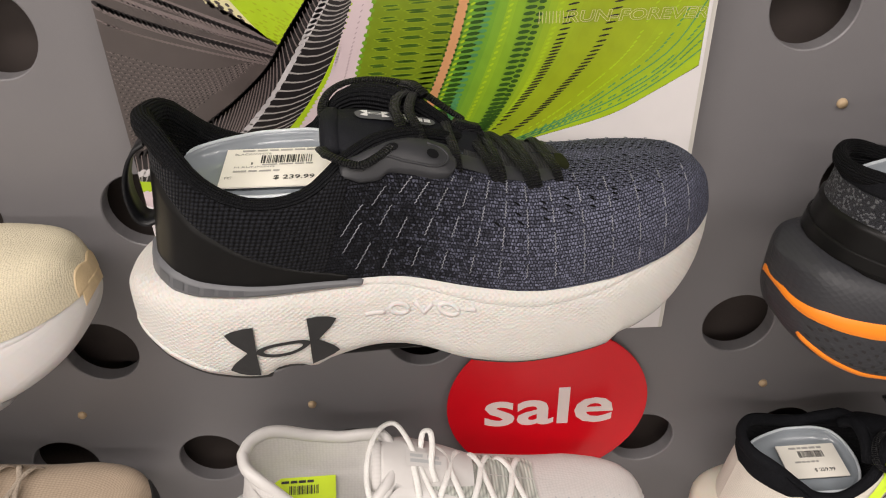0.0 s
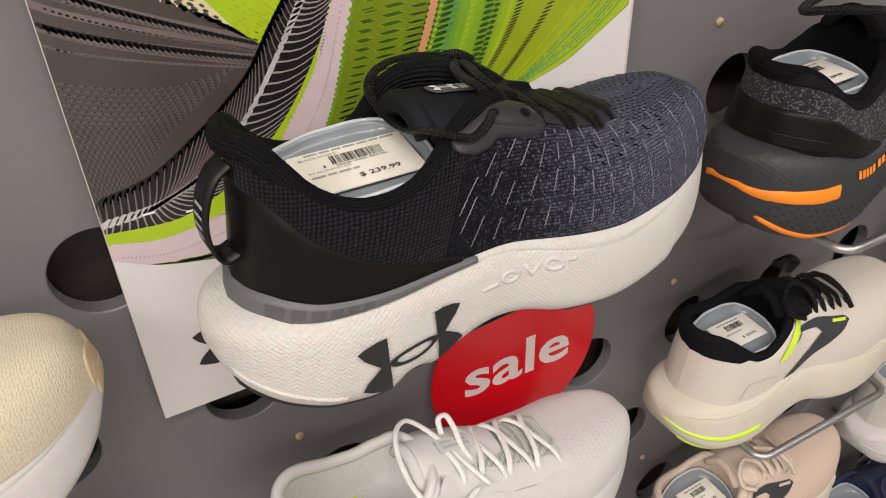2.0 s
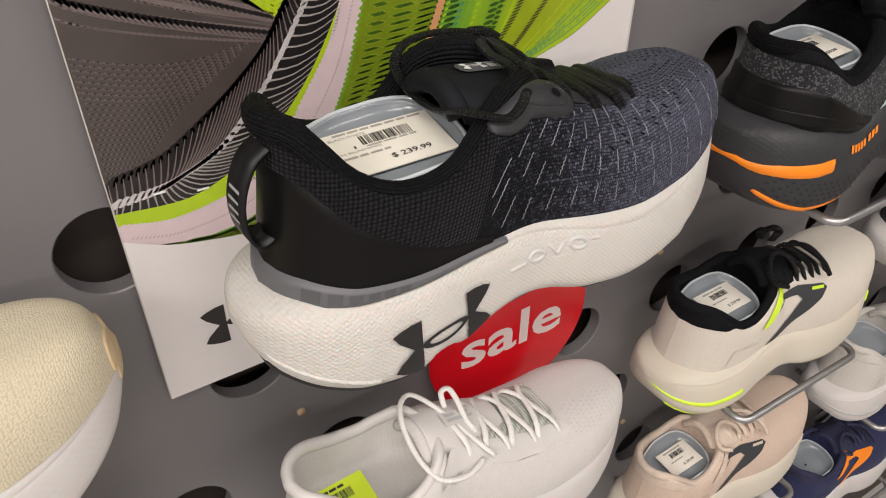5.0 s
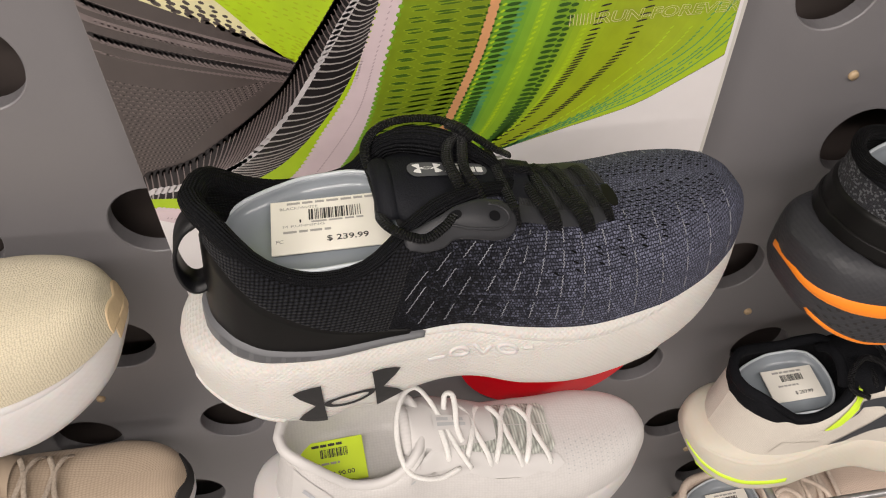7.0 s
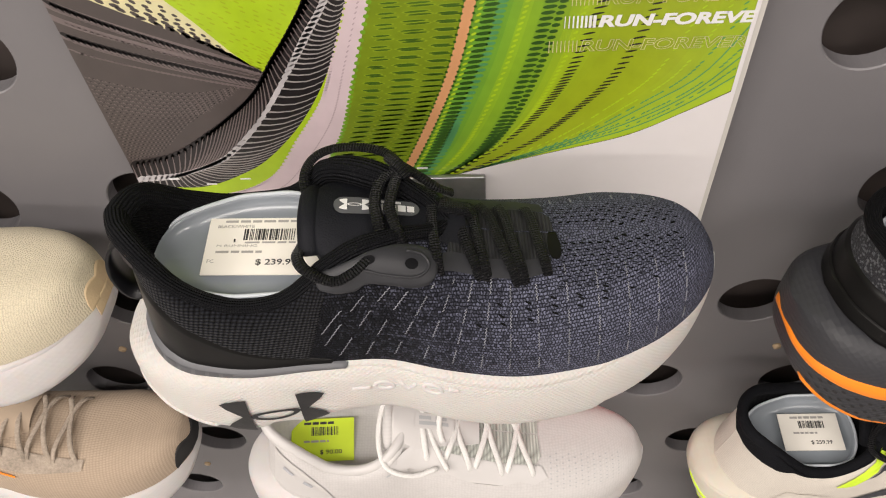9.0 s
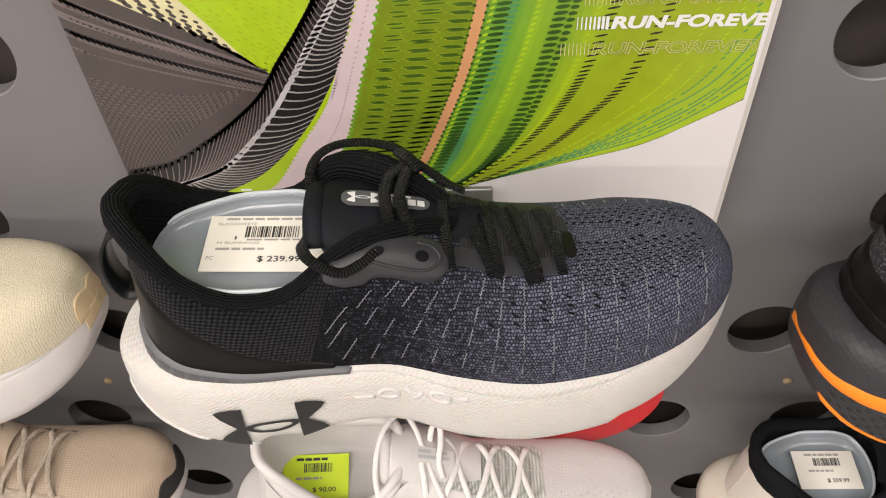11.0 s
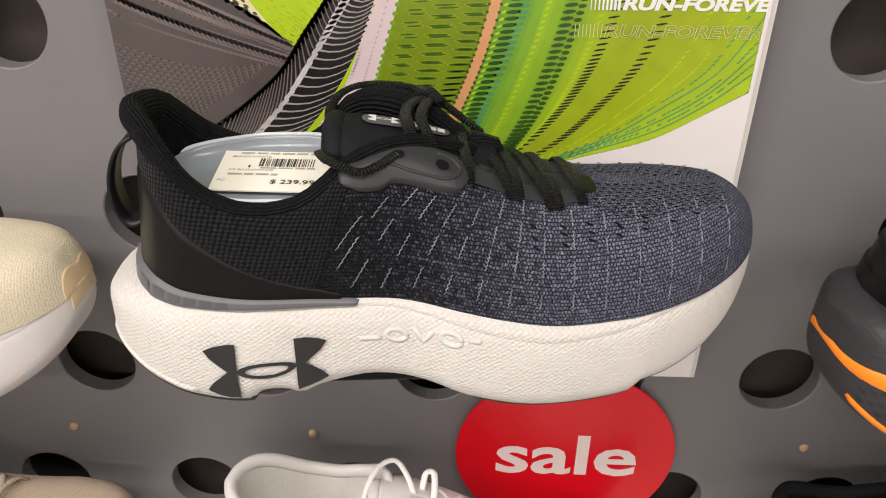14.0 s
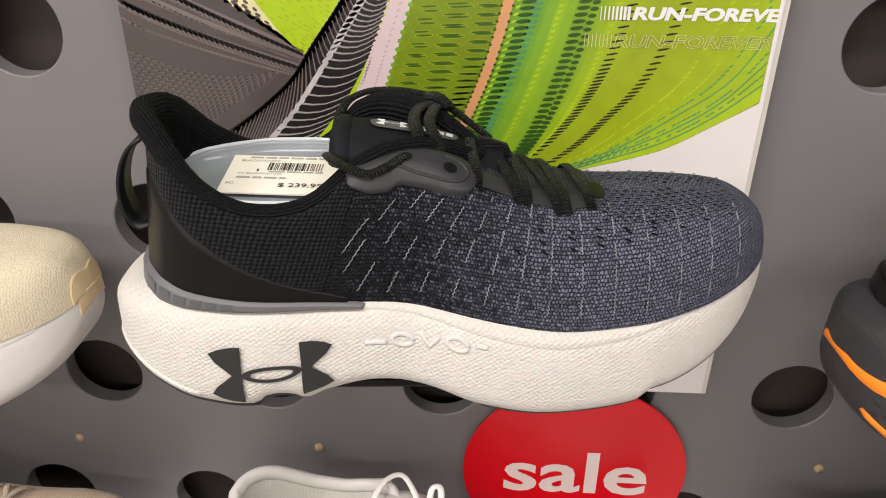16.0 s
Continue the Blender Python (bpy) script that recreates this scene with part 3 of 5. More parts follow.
def insert_dish(f, shoe, z, m_dish=None, scale=0.86, tilt=0.15):
    """The moulded plastic insert that fills the foot opening, with its rim."""
    loop = opening(f, scale=scale)
    cx = sum(p.x for p in loop) / len(loop)
    cy = sum(p.y for p in loop) / len(loop)
    rings = []
    for sc, dz in ((1.0, -0.03), (1.0, 0.0), (0.985, 0.0018), (0.95, 0.0018), (0.93, 0.0), (0.9, -0.0035), (0.6, -0.0045), (0.05, -0.005)):
        rings.append([Vector((cx + (p.x - cx) * sc, cy + (p.y - cy) * sc, z + dz + (p.y - cy) * sc * tilt)) for p in loop])
    ob = part("shoe_insert", grid(rings, close_v=True), m_dish or DISH)
    ob.matrix_world = shoe.matrix_basis.copy()
    bm = bmesh.new()
    tube(bm, rings[2] + rings[2][:1], 0.0011, 8, caps=False)
    part("rim", bm, RIM, ob)
    return tagged(ob, "frosted plastic insert filling the shoe opening", "insert", "shoe inserts")


def form(L=0.30, **kw):
    f = dict(
        L=L, sq=4.0, waist=0.02,
        wl=smooth_curve([(0, 0.002), (0.004, 0.009), (0.012, 0.0165), (0.035, 0.028), (0.08, 0.039), (0.14, 0.0455), (0.24, 0.0485), (0.34, 0.0465), (0.44, 0.046), (0.55, 0.0525), (0.66, 0.0555), (0.78, 0.052), (0.87, 0.043), (0.94, 0.030), (0.98, 0.017), (0.995, 0.0085), (1, 0.0006)]),
        wm=smooth_curve([(0, 0.002), (0.004, 0.009), (0.012, 0.0165), (0.035, 0.028), (0.08, 0.037), (0.14, 0.0425), (0.24, 0.043), (0.4, 0.039), (0.55, 0.043), (0.68, 0.048), (0.8, 0.048), (0.88, 0.042), (0.94, 0.031), (0.98, 0.018), (0.995, 0.009), (1, 0.0006)]),
        zb=smooth_curve([(0, 0.040), (0.008, 0.032), (0.03, 0.021), (0.08, 0.010), (0.14, 0.003), (0.2, 0.0005), (0.26, 0.0015), (0.33, 0.008), (0.41, 0.014), (0.48, 0.011), (0.56, 0.003), (0.64, 0.0), (0.75, 0.002), (0.82, 0.006), (0.9, 0.018), (0.96, 0.034), (1, 0.058)]),
        zt=smooth_curve([(0, 0.046), (0.008, 0.051), (0.03, 0.056), (0.08, 0.060), (0.16, 0.0615), (0.3, 0.063), (0.42, 0.0635), (0.52, 0.061), (0.6, 0.0575), (0.68, 0.0555), (0.78, 0.0575), (0.88, 0.062), (0.96, 0.068), (1, 0.072)]),
        flare=0.09, heel_lean=0.0, u0=0.055, u1=1.0,
        uw=smooth_curve([(0, 0.0), (0.006, 0.28), (0.02, 0.5), (0.05, 0.70), (0.1, 0.80), (0.2, 0.84), (0.4, 0.86), (0.7, 0.9), (0.9, 0.955), (1, 1.0)]),
        wo=smooth_curve([(0, 0.0), (0.008, 0.0085), (0.025, 0.015), (0.06, 0.0215), (0.12, 0.0265), (0.2, 0.030), (0.27, 0.0300), (0.33, 0.0265), (0.352, 0.0205), (0.366, 0.012), (0.375, 0.0), (1, 0.0)]),
        zc=smooth_curve([(0, 0.131), (0.03, 0.1305), (0.07, 0.126), (0.12, 0.118), (0.18, 0.110), (0.24, 0.108), (0.3, 0.112), (0.36, 0.120), (0.44, 0.118), (0.55, 0.109), (0.66, 0.101), (0.75, 0.0975), (0.85, 0.0955), (0.93, 0.0935), (0.975, 0.089), (1, 0.080)]),
        pow=smooth_curve([(0, 0.6), (0.2, 0.6), (0.4, 0.62), (0.6, 0.72), (0.85, 0.62), (1, 0.5)]),
        powz=smooth_curve([(0, 1.0), (0.4, 1.0), (0.7, 0.9), (1, 0.8)]),
        lean=smooth_curve([(0, 0.009), (0.08, 0.008), (0.2, 0.003), (0.35, 0.0), (0.9, 0.0), (1, -0.003)]),
        belly=smooth_curve([(0, -0.002), (0.1, -0.002), (0.25, 0.0), (1, 0.0)]),
        dip=smooth_curve([(0, 0.0), (0.05, 0.002), (0.12, 0.008), (0.18, 0.012), (0.24, 0.013), (0.3, 0.009), (0.355, 0.002), (0.38, 0.0), (1, 0.0)]),
        r_open=0.372)
    f.update(kw)
    return f


def shoe_shell(name, m, f, label, sole_m, upper_m, collar_m, lining_m, group, collar_r=0.005):
    """Midsole, upper, padded collar and lining: what every shoe on the wall has."""
    sh = empty(name, m, label, "shoe", group)
    part("midsole", sole_bm(f), sole_m, sh)
    part("upper", upper_bm(f), upper_m, sh)
    lp = opening(f)
    n = len(lp)
    rows, uvs, run = [], [], 0.0
    for i in range(n + 1):
        p, before, after = lp[i % n], lp[(i - 1) % n], lp[(i + 1) % n]
        d = (after - before).normalized()
        a = d.cross(Vector((0, 0, 1))).normalized()
        b = a.cross(d)
        cr = collar_r(p) if callable(collar_r) else collar_r
        rows.append([p + a * math.cos(q) * cr * 0.8 + b * (math.sin(q) * cr - 0.001) for q in (2 * math.pi * k / 14 for k in range(15))])
        uvs.append([(run, k / 14 * 6.28 * 0.0055) for k in range(15)])
        run += (after - p).length
    bm = grid(rows, uv=uvs)
    bmesh.ops.remove_doubles(bm, verts=bm.verts, dist=1e-5)
    bmesh.ops.recalc_face_normals(bm, faces=bm.faces)
    part("collar", bm, collar_m, sh)
    low = [opening(f, scale=0.95), opening(f, dz=-0.012, scale=0.94), opening(f, dz=-0.03, scale=0.90), [Vector((p.x, p.y, min(p.z, 0.07))) for p in opening(f, dz=-0.02, scale=0.80)], [Vector((p.x, p.y, 0.07)) for p in opening(f, scale=0.05)]]
    part("lining", grid(low, close_v=True, uv=[[(p.x, p.z + p.y) for p in r] for r in low]), lining_m, sh)
    return sh


def tongue_point(f):
    """Maps (a, b) onto the tongue: a from the throat (0) to its top (1), b across."""
    t = f["tongue"]

    def fn(a, b):
        u = t["u0"] + (t["u1"] - t["u0"]) * a
        z = t["z0"] + (t["z1"] - t["z0"]) * a + t["crown"] * math.sin(math.pi * min(max(a, 0), 1)) - t["drop"] * (abs(b) ** 2.2)
        w = (t["w0"] + (t["w1"] - t["w0"]) * a) * math.sqrt(1 - 0.62 * min(1.0, max(0.0, (a - 0.70) / 0.30)) ** 2)
        return Vector((u, t["y"] + b * w, z))
    return fn


def add_tongue(f, sh, material, thick=0.007):
    fn = tongue_point(f)
    rows_t, rows_b = [], []
    n, k = 18, 18
    for i in range(n + 1):
        a = i / n * 1.0
        rows_t.append([fn(a, -1 + 2 * j / k) for j in range(k + 1)])
    loops = []
    for row in rows_t:
        loops.append(row + [Vector((p.x + 0.002, p.y * 0.97, p.z - thick)) for p in row[::-1]])
    bm = grid(loops, close_v=True)
    bm.verts.ensure_lookup_table()
    m = len(loops[0])
    bm.faces.new([bm.verts[n * m + j] for j in range(m)])
    bmesh.ops.recalc_face_normals(bm, faces=bm.faces)
    t = part("tongue", bm, material, sh)
    bm = bmesh.new()
    tube(bm, [fn(1.0, -1 + 2 * j / 20) + Vector((-0.001, 0, -thick * 0.45)) for j in range(21)], thick * 0.62, 10)
    part("tongue_rim", bm, material, t)
    return t


def add_laces(f, sh, material, rows, width=0.0033, flat=0.36, lift=0.0022):
    """Lace bars over the throat; rows: (r near side, r far side, g near, g far)."""
    for r0, r1, g0, g1 in rows:
        pts = []
        n = 14
        for i in range(n + 1):
            q = i / n
            r = r0 + (r1 - r0) * q
            if q <= 0.5:
                g, sd = g0 + (1 - g0) * (q / 0.5), -1
            else:
                g, sd = 1 - (1 - g1) * ((q - 0.5) / 0.5), 1
            p = upper_point(f, r, min(g, 0.995), sd)
            up = lift * min(1, 6 * q, 6 * (1 - q)) * 2.2 - 0.0015 * (1 - min(1, 8 * q, 8 * (1 - q)))
            pts.append(p + Vector((0, 0, up)))
        bm = bmesh.new()
        tube(bm, pts, width, 10, flat=flat)
        part("lace", bm, material, sh)


def cord(sh, ctrl, material, r=0.0026, flat=0.55, name="lace", n=30):
    bm = bmesh.new()
    tube(bm, spline(ctrl, n), r, 10, flat=flat)
    return part(name, bm, material, sh)


def emblem(fn, ref, cp, cq, w, h, turn=0.0, off=0.0006):
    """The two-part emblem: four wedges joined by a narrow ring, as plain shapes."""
    out = bmesh.new()

    def put(poly):
        c, s = math.cos(turn), math.sin(turn)
        b = patch([(cp + (x * c - y * s) * w, cq + (x * s + y * c) * h) for x, y in poly], fn, ref, off, 2)
        me = bpy.data.meshes.new("tmp")
        b.to_mesh(me)
        b.free()
        out.from_mesh(me)
        bpy.data.meshes.remove(me)
    for sx in (-1, 1):
        for sy in (-1, 1):
            put([(sx * x, sy * y) for x, y in ((0.24, 0.0), (0.235, 0.5), (0.33, 0.49), (0.43, 0.44), (0.5, 0.37), (0.45, 0.22), (0.38, 0.1), (0.32, 0.0))])
    ring_o = ellipse(0, 0, 0.244, 0.14, 28)
    ring_i = ellipse(0, 0, 0.175, 0.08, 28)
    for i in range(28):
        j = (i + 1) % 28
        put([ring_o[i], ring_o[j], ring_i[j], ring_i[i]])
    return out


def lateral(f, side=-1):
    return lambda r, g: upper_point(f, min(max(r, 0.0), 1.0), min(max(g, 0.0), 0.999), side)


def bracket(x0, x1, y, z, label="bent grey steel rod bracket fixed in the board"):
    """A steel rod bent to a U, its ends set in the board."""
    bm = bmesh.new()
    c = 0.012
    pts = [(x0, 0.02, z - 0.004), (x0, -0.03, z - 0.004), (x0, y + c, z - 0.004)]
    pts += [(x0 + c - c * math.cos(a), y + c - c * math.sin(a), z - 0.004) for a in (0.4, 0.8, 1.2)]
    pts += [(x0 + c, y, z - 0.004), (x1 - c, y, z - 0.004)]
    pts += [(x1 - c + c * math.sin(a), y + c - c * math.cos(a), z - 0.004) for a in (0.4, 0.8, 1.2)]
    pts += [(x1, y + c, z - 0.004), (x1, -0.03, z - 0.004), (x1, 0.02, z - 0.004)]
    tube(bm, pts, 0.0035, 10)
    return tagged(part("shoe_bracket", bm, STEEL), label, "bracket", "shoe brackets")


# ---- the black and navy shoe in the middle
MAIN = form(0.303, zb=smooth_curve([(0, 0.040), (0.008, 0.032), (0.03, 0.021), (0.08, 0.010), (0.14, 0.003), (0.2, 0.0005), (0.226, 0.001), (0.238, 0.0055), (0.262, 0.0072), (0.286, 0.0058), (0.298, 0.0035), (0.33, 0.008), (0.41, 0.014), (0.48, 0.011), (0.56, 0.003), (0.64, 0.0),
                                 (0.74, 0.0015), (0.79, 0.004), (0.805, 0.0095), (0.84, 0.011), (0.9, 0.018), (0.96, 0.034), (1, 0.058)]),
             wo=smooth_curve([(0, 0.0), (0.008, 0.0075), (0.02, 0.0125), (0.04, 0.0180), (0.07, 0.0235), (0.1, 0.0265), (0.14, 0.0285), (0.18, 0.0300), (0.22, 0.0308), (0.26, 0.0305), (0.30, 0.0290), (0.33, 0.0272), (0.36, 0.0246), (0.40, 0.0205), (0.44, 0.0165), (0.48, 0.0120), (0.52, 0.0065), (0.545, 0.0), (1, 0.0)]),
             zc=smooth_curve([(0, 0.1315), (0.02, 0.1295), (0.04, 0.1225), (0.07, 0.1120), (0.1, 0.1060), (0.14, 0.1015), (0.18, 0.0995), (0.22, 0.0990), (0.26, 0.1005), (0.30, 0.1070), (0.33, 0.1170), (0.36, 0.1235), (0.40, 0.1255), (0.44, 0.1240), (0.5, 0.1160), (0.55, 0.1075), (0.66, 0.0985), (0.75, 0.0955), (0.85, 0.0945), (0.93, 0.0930), (0.975, 0.0885), (1, 0.080)]),
             dip=smooth_curve([(0, 0.0), (0.02, -0.0010), (0.05, -0.0015), (0.08, 0.0), (0.14, 0.0015), (0.18, 0.0020), (0.26, 0.0015), (0.30, 0.0030), (0.33, 0.0062), (0.36, 0.0068), (0.40, 0.0050), (0.44, 0.0035), (0.5, 0.0010), (0.56, 0.0), (1, 0.0)]),
             r_open=0.542,
             tongue=dict(u0=0.180, u1=0.111, z0=0.1105, z1=0.1260, crown=0.002, drop=0.009, y=0.002, w0=0.017, w1=0.029))
MAIN_POSE = pose(-0.057, -0.113, 1.362, 0, 0, 4.5)
CENTRE = Vector((0.15, 0.0, 0.05))
main = shoe_shell("running_shoe", MAIN_POSE, MAIN, "black and navy knit running shoe with thick white sole", FOAM, KNIT, RIB_KNIT, LINING, "shoes on display",
                  lambda p: 0.0050 + 0.0024 * math.exp(-(p.x - 0.02) / 0.02) + (0.0032 * math.exp(-((p.x - 0.137) / 0.022) ** 2) if p.y > 0 else 0.0008 * math.exp(-((p.x - 0.13) / 0.02) ** 2)))
LAT, MED, FL = lateral(MAIN), lateral(MAIN, 1), flank(MAIN)

# outsole, arch plate and the moulded lines of the midsole
BOTTOM = lambda q, a: sole_point(MAIN, q, a)
for s0, s1 in ((0.015, 0.29), (0.55, 0.95)):
    part("outsole_pad", sheet(BOTTOM, s0, s1, math.pi * 1.17, math.pi * 1.83, 30, 14, CENTRE, 0.0012), RUBBER, main, "black rubber tread pad")
bm = box(bmesh.new(), 0.1, 0.168, -0.034, 0.03, 0.0085, 0.0125, 0.001)
part("arch_plate", bm, TPU, main, "dark moulded plate under the arch")
part("sidewall_groove", sheet(FL, 0.012, 0.15, lambda s: 0.30 - 0.6 * s, lambda s: 0.345 - 0.55 * s, 20, 4, CENTRE, 0.0009), FOAM, main)
part("sidewall_rim", sheet(FL, 0.36, 0.985, lambda s: 0.86 - 0.10 * math.sin((s - 0.36) * 5.2) ** 2, lambda s: 0.945, 60, 6, CENTRE, 0.0011), FOAM, main)
part("emblem", emblem(flank(dict(MAIN, zb=form()["zb"])), CENTRE, 0.257, 0.45, 0.177, 0.455, off=0.0011), LOGO_BLACK, main, "black printed emblem")
# embossed letters, as plain bars
for cs, kind in ((0.407, 0), (0.445, 1), (0.484, 2), (0.523, 1), (0.557, 3)):
    zr = 0.58 + (cs - 0.407) * 0.9
    if kind == 1:
        path = ellipse(cs, zr, 0.0145, 0.052, 24) + [(cs + 0.0145, zr)]
    elif kind == 2:
        path = [(cs - 0.013, zr + 0.055), (cs - 0.007, zr), (cs, zr - 0.055), (cs + 0.007, zr), (cs + 0.013, zr + 0.055)]
    else:
        w = 0.0155 if kind == 0 else 0.008
        path = [(cs - w + 2 * w * i / 6, zr) for i in range(7)]
    bm = bmesh.new()
    tube(bm, [FL(a, b) + Vector((0, 0.0006, 0)) for a, b in path], 0.0014, 8, up=(0, 1, 0))
    part("embossed_mark", bm, PLAIN_FOAM, main)

# grey clip round the heel, letter bars a darker grey painted as embossing shade
CLIP_TOP = lambda r: 0.125 - 0.105 * (abs(r) / 0.36) ** 1.3
WRAP = lambda r, g: upper_point(MAIN, max(abs(r), 0.0), max(g, 0.0), -1 if r < 0 else 1)
clip = part("heel_clip", sheet(WRAP, -0.36, 0.36, 0.0, CLIP_TOP, 110, 6, CENTRE, 0.0034), CLIP_GREY, main, "grey moulded heel clip")
for i in range(6):
    r = 0.035 + i * 0.024
    g1 = CLIP_TOP(r)
    part("clip_mark", patch([(r - 0.009, g1 * 0.3), (r + 0.008, g1 * 0.3), (r + 0.008, g1 * 0.75), (r - 0.009, g1 * 0.75)], LAT, CENTRE, 0.0037, 1), CLIP_DARK, clip)

# black heel counter on both flanks
COUNTER_CURVE = smooth_curve([(0, 0.55), (0.03, 0.51), (0.06, 0.475), (0.1, 0.44), (0.16, 0.355), (0.2, 0.28), (0.26, 0.16), (0.335, 0.05)])
COUNTER_TOP = lambda r: COUNTER_CURVE(abs(r))
part("heel_counter", sheet(WRAP, -0.335, 0.335, 0.02, COUNTER_TOP, 120, 12, CENTRE, 0.0011), TPU, main, "smooth black moulded heel counter")
part("collar_mesh", sheet(lambda r, g: WRAP(r * (0.80 + 0.26 * g), g), -0.36, 0.36, lambda r: COUNTER_TOP(r) - 0.03, lambda r: 0.99, 120, 14, CENTRE, 0.0006), MESH_REAR, main, "black dotted collar mesh")
part("toe_guard", sheet(MED, 0.93, 0.998, 0.02, 0.4, 14, 8, CENTRE, 0.0008), CLIP_GREY, main)

# pale zigzag stitches in slanting rows
bm = bmesh.new()
rnd = random.Random(5)


def zigzag(bm, fn, r0, slope, g0, g1, amp=0.0012):
    """A dash of zigzag stitching from g0 to g1 on a mapped surface."""
    n = max(4, int((g1 - g0) / 0.011))
    pts = []
    for i in range(n + 1):
        q = g0 + (g1 - g0) * i / n
        r = r0 + slope * q + amp * (1 if i % 2 else -1)
        pts.append(fn(r, q) + outward(fn, r, q, CENTRE) * 0.0004)
    tube(bm, pts, 0.00023, 5)


for i in range(15):
    r_b = 0.232 + 0.0492 * i
    slope = 0.26 * max(0.0, 1 - i / 8.5) ** 1.1
    top = min(0.52 + 0.03 * i, 0.84)
    g = (0.30 if i == 0 else 0.17 if i == 1 else 0.05) + rnd.uniform(0, 0.04)
    while g < top:
        ln = rnd.uniform(0.10, 0.165) if i < 8 else rnd.uniform(0.085, 0.14)
        zigzag(bm, LAT, r_b + (0.012 if i == 0 else 0), slope, g, min(g + ln, top + 0.03))
        g += ln + rnd.uniform(0.04, 0.07) + 0.03 * max(0, 1 - i / 6)
for i in range(7):
    zigzag(bm, MED, 0.72 + 0.036 * i, 0.0, 0.72, 0.78)
tagged(part("stitching", bm, STITCH, main, "pale grey stitch lines"), kind="stuff")
# small vent holes over the toes, and the open stitches of the vamp
bm = bmesh.new()


def small_hole(bm, fn, r, g, rx, ry, turn, off=0.0006):
    b2 = patch(ellipse(r, g, rx, ry, 8, turn=turn), fn, CENTRE, off, 1)
    me = bpy.data.meshes.new("tmp")
    b2.to_mesh(me)
    b2.free()
    bm.from_mesh(me)
    bpy.data.meshes.remove(me)


for i in range(9):
    r = 0.576 + 0.0415 * i
    for g in (0.40 + 0.04 * i, 0.47 + 0.035 * i, 0.53 + 0.03 * i)[:3 if 1 <= i <= 5 else 1]:
        small_hole(bm, LAT, r + rnd.uniform(-0.004, 0.004), g + rnd.uniform(-0.012, 0.012), 0.0034, 0.0140, 0.3)
for j in range(9):
    for i in range(15):
        r = 0.715 + 0.0145 * i + (0.007 if j % 2 else 0)
        g = 0.70 + 0.033 * j + 0.10 * max(0.0, (r - 0.80) / 0.13)
        if r < 0.945 and g < 0.99:
            small_hole(bm, LAT, r, g, 0.0032, 0.0060, 0.7)
            if g > 0.84:
                small_hole(bm, MED, r, g, 0.0032, 0.0060, 0.7)
tagged(part("vent_hole", bm, LINING, main), kind="stuff")

# dark open mesh under the laces, tongue and its badge
for fn in (LAT, MED):
    part("throat_mesh", patch([(0.535, 0.86), (0.60, 0.85), (0.66, 0.86), (0.70, 0.89), (0.712, 0.93), (0.716, 0.999), (0.548, 0.999)], fn, CENTRE, 0.0008, 5, uv=True), MESHK, main, "black open mesh under the laces")
    part("lace_band", patch([(0.523, 0.75), (0.60, 0.735), (0.66, 0.75), (0.70, 0.80), (0.705, 0.89), (0.66, 0.865), (0.60, 0.855), (0.53, 0.87)], fn, CENTRE, 0.0009, 4), TPU_GREY, main, "charcoal band under the lace ends")
part("throat_tab", patch(ellipse(0.712, 0.94, 0.011, 0.07, 16), LAT, CENTRE, 0.0014, 2), TPU, main, "small black tab at the throat")
tongue = add_tongue(MAIN, main, PANEL, 0.009)
TG = tongue_point(MAIN)
PILL = [(0.36 - 0.06 * math.sin(q), -0.19 * math.cos(q)) for q in (math.pi * i / 10 for i in range(11))] + [(0.79 + 0.06 * math.sin(q), 0.19 * math.cos(q)) for q in (math.pi * i / 10 for i in range(11))]
badge = part("tongue_badge", patch(PILL, TG, CENTRE, 0.0011, 4), CLIP_DARK, tongue, "dark oval badge")
part("badge_emblem", emblem(lambda p, q: TG(-p, q), CENTRE, -0.715, 0.0, 0.20, 0.25, off=0.0016), WHITE_INK, badge, "white emblem")
for a0, a1, b0, b1 in ((0.42, 0.60, 0.07, 0.13), (0.535, 0.60, -0.12, 0.04), (0.485, 0.525, -0.12, 0.04), (0.45, 0.472, -0.12, 0.04), (0.39, 0.44, -0.12, 0.04), (0.335, 0.38, -0.12, 0.04)):
    part("badge_mark", patch([(a0, b0), (a1, b0), (a1, b1), (a0, b1)], TG, CENTRE, 0.0016, 1), WHITE_INK, badge)
part("tongue_loop", sheet(TG, -0.06, 0.20, 0.0, 0.42, 6, 6, CENTRE, 0.0036), LACE, tongue, "woven lace keeper")

# moulded eyestay with a raised rim and two eyelets
STAY_LOW = smooth_curve([(0.336, 0.90), (0.345, 0.74), (0.372, 0.62), (0.396, 0.595), (0.412, 0.635), (0.444, 0.615), (0.475, 0.605), (0.505, 0.645), (0.515, 0.70), (0.523, 0.80)])
STAY_TOP = smooth_curve([(0.336, 0.94), (0.345, 0.965), (0.365, 0.95), (0.395, 0.935), (0.425, 0.965), (0.465, 0.97), (0.497, 0.945), (0.515, 0.88), (0.523, 0.82)])
stay = part("eyestay", sheet(LAT, 0.336, 0.523, STAY_LOW, STAY_TOP, 44, 14, CENTRE, 0.0019), TPU_GREY, main, "smooth charcoal moulded eyestay")
bm = bmesh.new()
